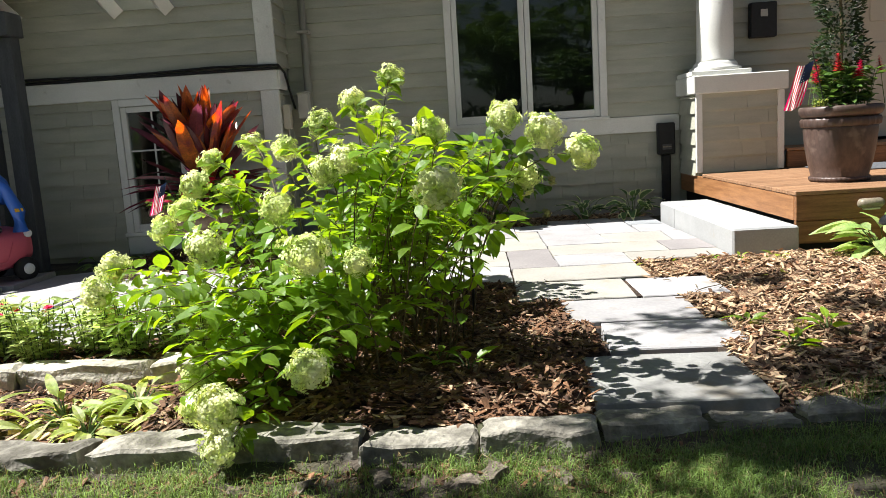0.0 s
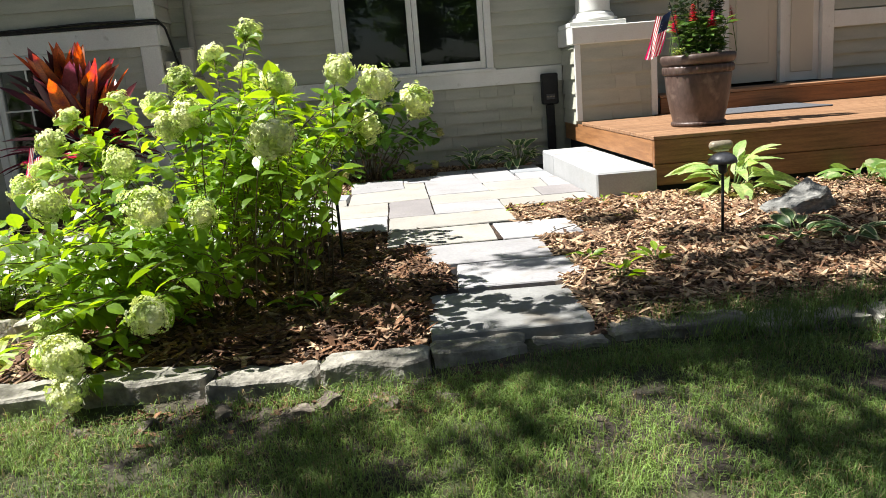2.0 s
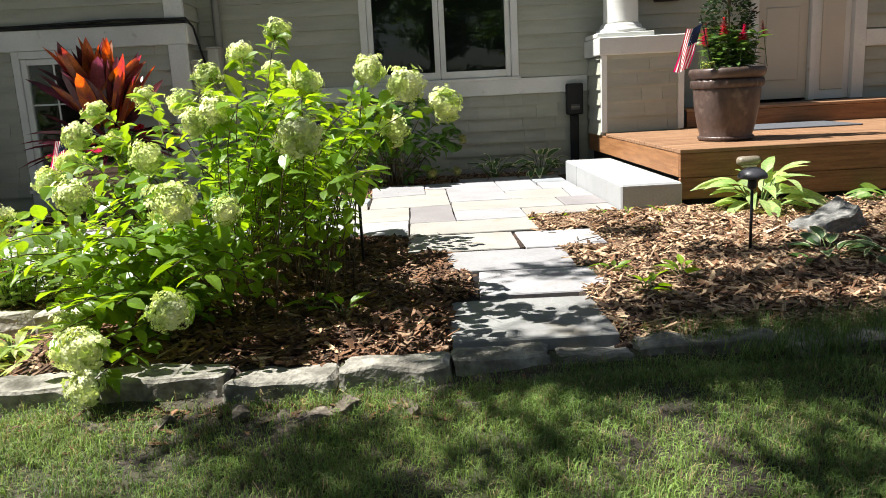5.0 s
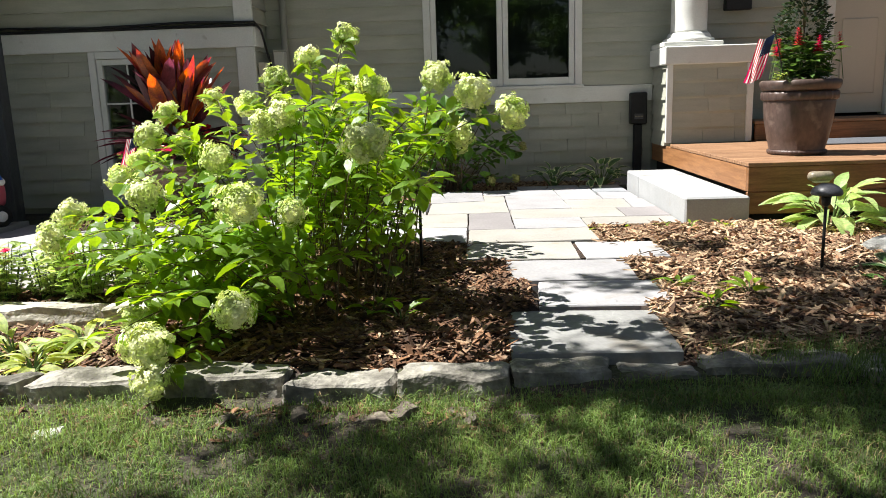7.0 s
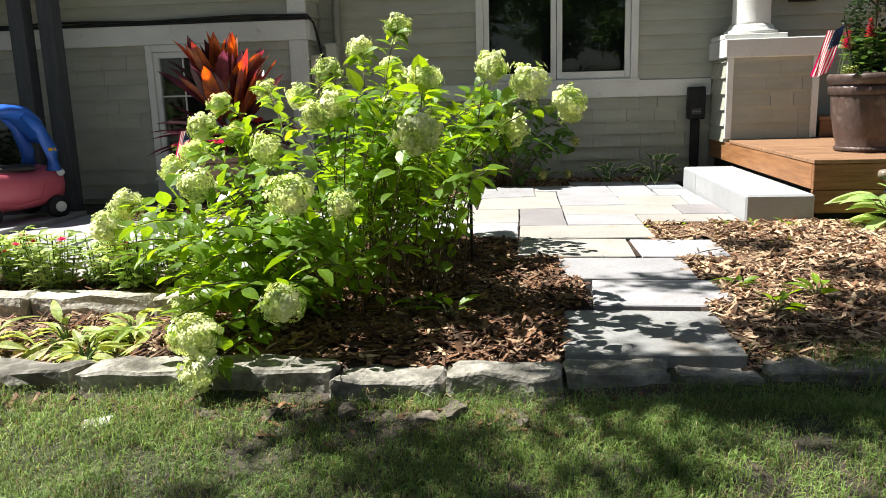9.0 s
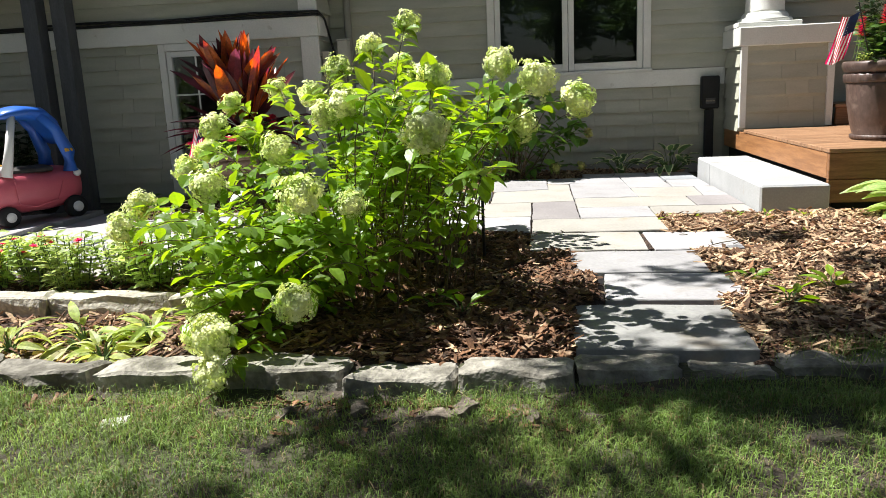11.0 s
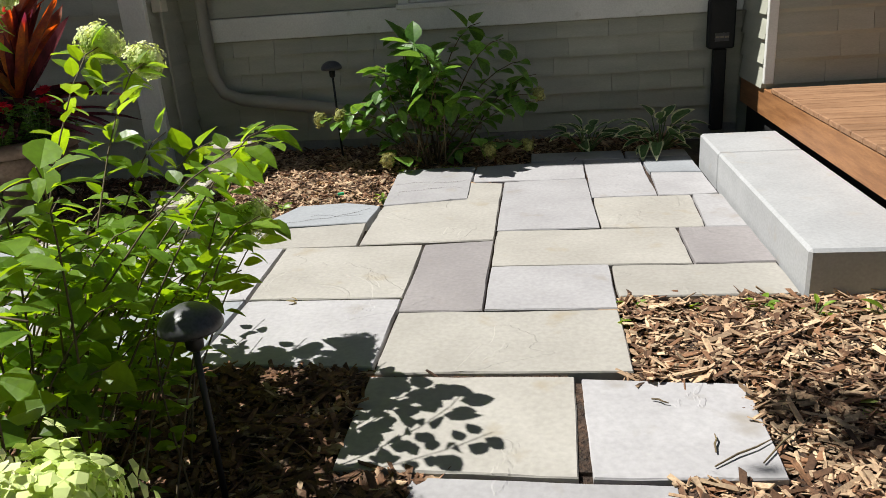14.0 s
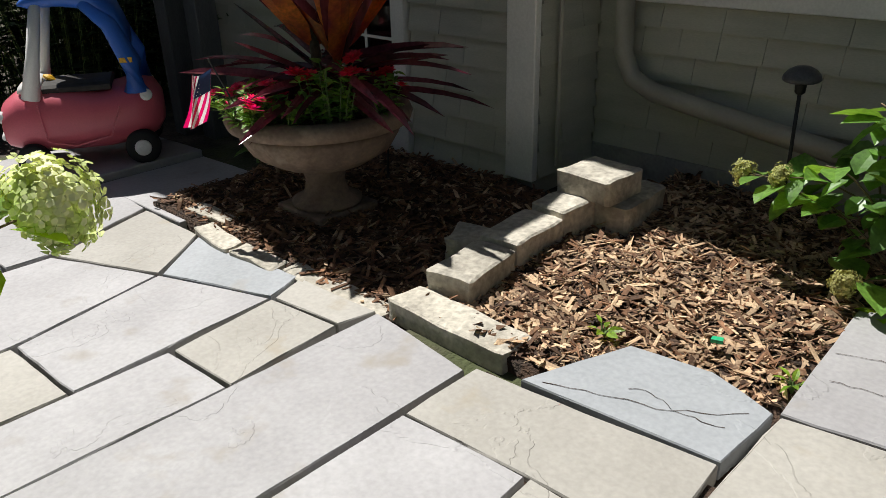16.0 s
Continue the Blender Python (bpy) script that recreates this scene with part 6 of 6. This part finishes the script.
# ---- lawn ----
def lawn():
    rng = np.random.default_rng(7)
    n = 330000
    xy = np.stack([rng.uniform(-3.4, 3.0, n), -2.64 - 1.7 * rng.random(n) ** 1.2], 1)
    dens = np.array([noise.noise(Vector((x * 1.5, y * 1.5, 2))) + 0.6 * noise.noise(Vector((x * 5, y * 5, 8))) for x, y in xy])
    bare = np.clip((-xy[:, 1] - 2.62) / np.where(xy[:, 0] < 0, 0.3, 0.1), 0, 1)
    keep = rng.random(n) < np.clip(0.62 + 0.95 * dens, 0.05, 0.97) * (0.12 + 0.88 * bare)
    xy, dens = xy[keep], dens[keep]
    n = len(xy)
    z = np.array([ground_z(x, y) + 0.018 * noise.noise(Vector((x * 2.3, y * 2.3, 0))) for x, y in xy])
    h = rng.uniform(0.02, 0.058, n) * (1 + 0.6 * np.clip(dens, -0.5, 0.8))
    a, lean = rng.uniform(0, 6.283, n), rng.uniform(0.2, 1.5, n)
    w = rng.uniform(0.0009, 0.0017, n)
    dx, dy = np.cos(a), np.sin(a)
    base = np.concatenate([xy, z[:, None] - 0.004], 1)
    side = np.stack([-dy, dx, 0 * dx], 1) * w[:, None]
    mid = base + np.stack([dx * h * lean * 0.3, dy * h * lean * 0.3, h * 0.62], 1)
    tip = base + np.stack([dx * h * lean, dy * h * lean, h * (1.05 - 0.5 * lean)], 1)
    v = np.stack([base - side, base + side, mid + side * 0.8, mid - side * 0.8, tip], 1)
    dry = rng.random(n) < 0.13
    for name, sel, m, lab in (("lawn_grass", ~dry, M_GRASS, "thin patchy green lawn grass"), ("dry_grass", dry, M_STRAW, "dry straw-coloured grass blades")):
        vv = v[sel]
        k = np.arange(len(vv)) * 5
        faces = [(int(o), int(o) + 1, int(o) + 2, int(o) + 3) for o in k] + [(int(o) + 3, int(o) + 2, int(o) + 4) for o in k]
        tagged(meshed(name, raw(name, vv.reshape(-1, 3).tolist(), faces), m), lab, "grass", kind="stuff")
    # tufts that lean over the edging at the path side
    n = 5200
    c = np.array([(0.85, -2.45), (1.25, -2.5), (1.6, -2.42), (2.1, -2.45), (1.05, -2.62), (1.9, -2.6), (2.5, -2.5)])
    q = c[rng.integers(0, len(c), n)] + rng.normal(0, 1, (n, 2)) * np.array([0.16, 0.07])
    h = rng.uniform(0.03, 0.09, n)
    a, lean = rng.uniform(0, 6.283, n), rng.uniform(0.2, 1.1, n)
    base = np.concatenate([q, np.full((n, 1), -0.055)], 1)
    dx, dy = np.cos(a), np.sin(a)
    side = np.stack([-dy, dx, 0 * dx], 1) * 0.0016
    tip = base + np.stack([dx * h * lean, dy * h * lean, h], 1)
    v = np.stack([base - side, base + side, tip], 1)
    tagged(meshed("edge_grass", raw("edge_grass", v.reshape(-1, 3).tolist(), np.arange(3 * n).reshape(-1, 3).tolist()), M_GRASS), "longer grass tufts over the stone edging", "grass", kind="stuff")


lawn()
# litter of bark and clods along the edging
rng = np.random.default_rng(9)
n = 500
v = chip_verts(rng, n)
xy = np.stack([rng.uniform(-2.4, 0.1, n), -2.70 - np.abs(rng.normal(0, 0.12, n))], 1)
v += np.stack([xy[:, 0], xy[:, 1], np.array([ground_z(*p) for p in xy]) + 0.006], 1)[:, None]
tagged(meshed("stray_chips", raw("stray_chips", *joined(v, CUBE)), M_CHIP), "stray wood chips along the lawn edge", "mulch", kind="stuff")
for k in range(9):
    x = -1.35 + 0.15 * k + 0.07 * math.sin(k * 5)
    s = 0.04 + 0.03 * abs(math.sin(k * 3.3))
    ob = part("soil_clod", rough_stone(s * 1.5, s, s * 0.45, 60 + k, 0.02, 4), M_DIRT)
    ob.matrix_world = pose(x, -2.78 - 0.06 * abs(math.sin(k * 2.2)), ground_z(x, -2.8) - 0.012, 0, 0, 40 * k)
    tagged(ob, "crumbling dry clod of earth at the lawn edge", "soil", "soil clods")


# ---- unseen trees: one casts shade patches, those behind the walker show in the glass ----
def tree(name, base, trunk_h, crowns, leaves, size, label, seed, clumps_n=20, limb=0.11):
    rng = random.Random(seed)
    b = Vector(base)
    th = thing(name, pose(*base), label, "tree")
    part("trunk", tube(bmesh.new(), [(0, 0, -0.3), (0.05, 0.02, trunk_h * 0.5), (0.1, 0.1, trunk_h)], [0.26, 0.2, 0.15], 12), M_BARK, th, smooth=True)
    shape = leaf_shape(1.0, 0.62, 0.2, 0.25, 0.9, 2)
    mats = []
    for c, rad in crowns:
        c = Vector(c) - b
        part("limb", tube(bmesh.new(), [(0.08, 0.08, trunk_h * 0.8), Vector((0.08, 0.08, trunk_h * 0.8)).lerp(c, 0.5) + Vector((0, 0, 0.3)), c], [limb, limb * 0.6, limb * 0.25], 7), M_BARK, th, smooth=True)
        clumps = []
        for _ in range(clumps_n or 3 + int(200 * rad[0] * rad[1])):
            p = Vector((rng.gauss(0, 1), rng.gauss(0, 1), rng.gauss(0, 1))).normalized() * rng.uniform(0.25, 1.0)
            clumps.append(Vector((p.x * rad[0], p.y * rad[1], p.z * rad[2])) + c)
        for p in clumps:
            for _ in range(leaves):
                q = p + Vector((rng.gauss(0, 0.17 * size / 0.15), rng.gauss(0, 0.17 * size / 0.15), rng.gauss(0, 0.12)))
                mats.append(leaf_pose(q, Vector((rng.uniform(-1, 1), rng.uniform(-1, 1), rng.uniform(-0.6, 0.3))), s=size * rng.uniform(0.6, 1.2), roll=rng.uniform(-0.8, 0.8)))
    tagged(meshed("crown", raw("crown", *placed(shape, mats)), M_TREE, th), kind="stuff")
    return th


# each unseen clump hangs up-sun of a shade patch at x, y
SHADE_CLUMPS = []
for x, y, rx, ry in ((0.1, -2.72, 0.25, 0.06), (0.6, -2.72, 0.36, 0.10), (1.15, -2.72, 0.34, 0.14), (-0.74, -2.92, 0.08, 0.05), (-0.57, -3.08, 0.1, 0.06), (-0.40, -3.24, 0.12, 0.07), (0.10, -3.18, 0.16, 0.03),
                     (0.95, -2.28, 0.4, 0.12), (1.3, -1.95, 0.35, 0.08), (1.9, -1.8, 0.45, 0.14), (1.5, -1.4, 0.3, 0.05), (2.25, -1.3, 0.4, 0.12), (1.45, -2.98, 0.35, 0.08), (2.0, -2.5, 0.5, 0.18), (0.95, -3.35, 0.25, 0.05), (1.75, -3.4, 0.35, 0.1),
                     (0.35, -2.67, 0.42, 0.06), (0.95, -2.66, 0.42, 0.08), (0.9, -2.86, 0.32, 0.06), (1.35, -2.45, 0.32, 0.1), (-0.1, -3.6, 0.3, 0.05), (-1.2, -3.4, 0.1, 0.04), (0.5, -1.5, 0.14, 0.02), (1.25, -0.72, 0.16, 0.02), (2.7, -0.9, 0.5, 0.06)):
    SHADE_CLUMPS.append(((x - 2.92, y + 0.31, 4.5), (rx, ry, 0.22)))
tree("shade_tree", (-7.5, -6.2, -0.4), 3.2, SHADE_CLUMPS, 42, 0.088, "unseen tree, its leaf clumps set to shade lawn and beds", 3, 0, 0.016)
# for reflections only; the two low clumps are added to darken the glass
far = tree("garden_tree", (-3.0, -16.0, -0.45), 2.6, [((-3.0, -16.0, 5.0), (2.2, 2.0, 1.8)), ((-4.4, -15.4, 4.0), (1.6, 1.5, 1.3)), ((-1.6, -16.4, 4.2), (1.7, 1.5, 1.3)), ((-2.6, -15.4, 2.8), (1.5, 1.3, 0.9)), ((-3.6, -15.2, 0.9), (1.8, 1.0, 0.9)), ((-1.4, -15.3, 0.9), (1.8, 1.0, 0.9))], 60, 0.26, "leafy garden tree across the lawn", 5)
for x, y, r in ((3.5, -18, 70), (-9.5, -15, 150), (9, -14, 230), (-15, -12, 20), (0.5, -20, 300), (6.3, -16, 110), (-6.3, -17, 200)):
    copy_thing(far, pose(x, y, -0.45, 0, 0, r))
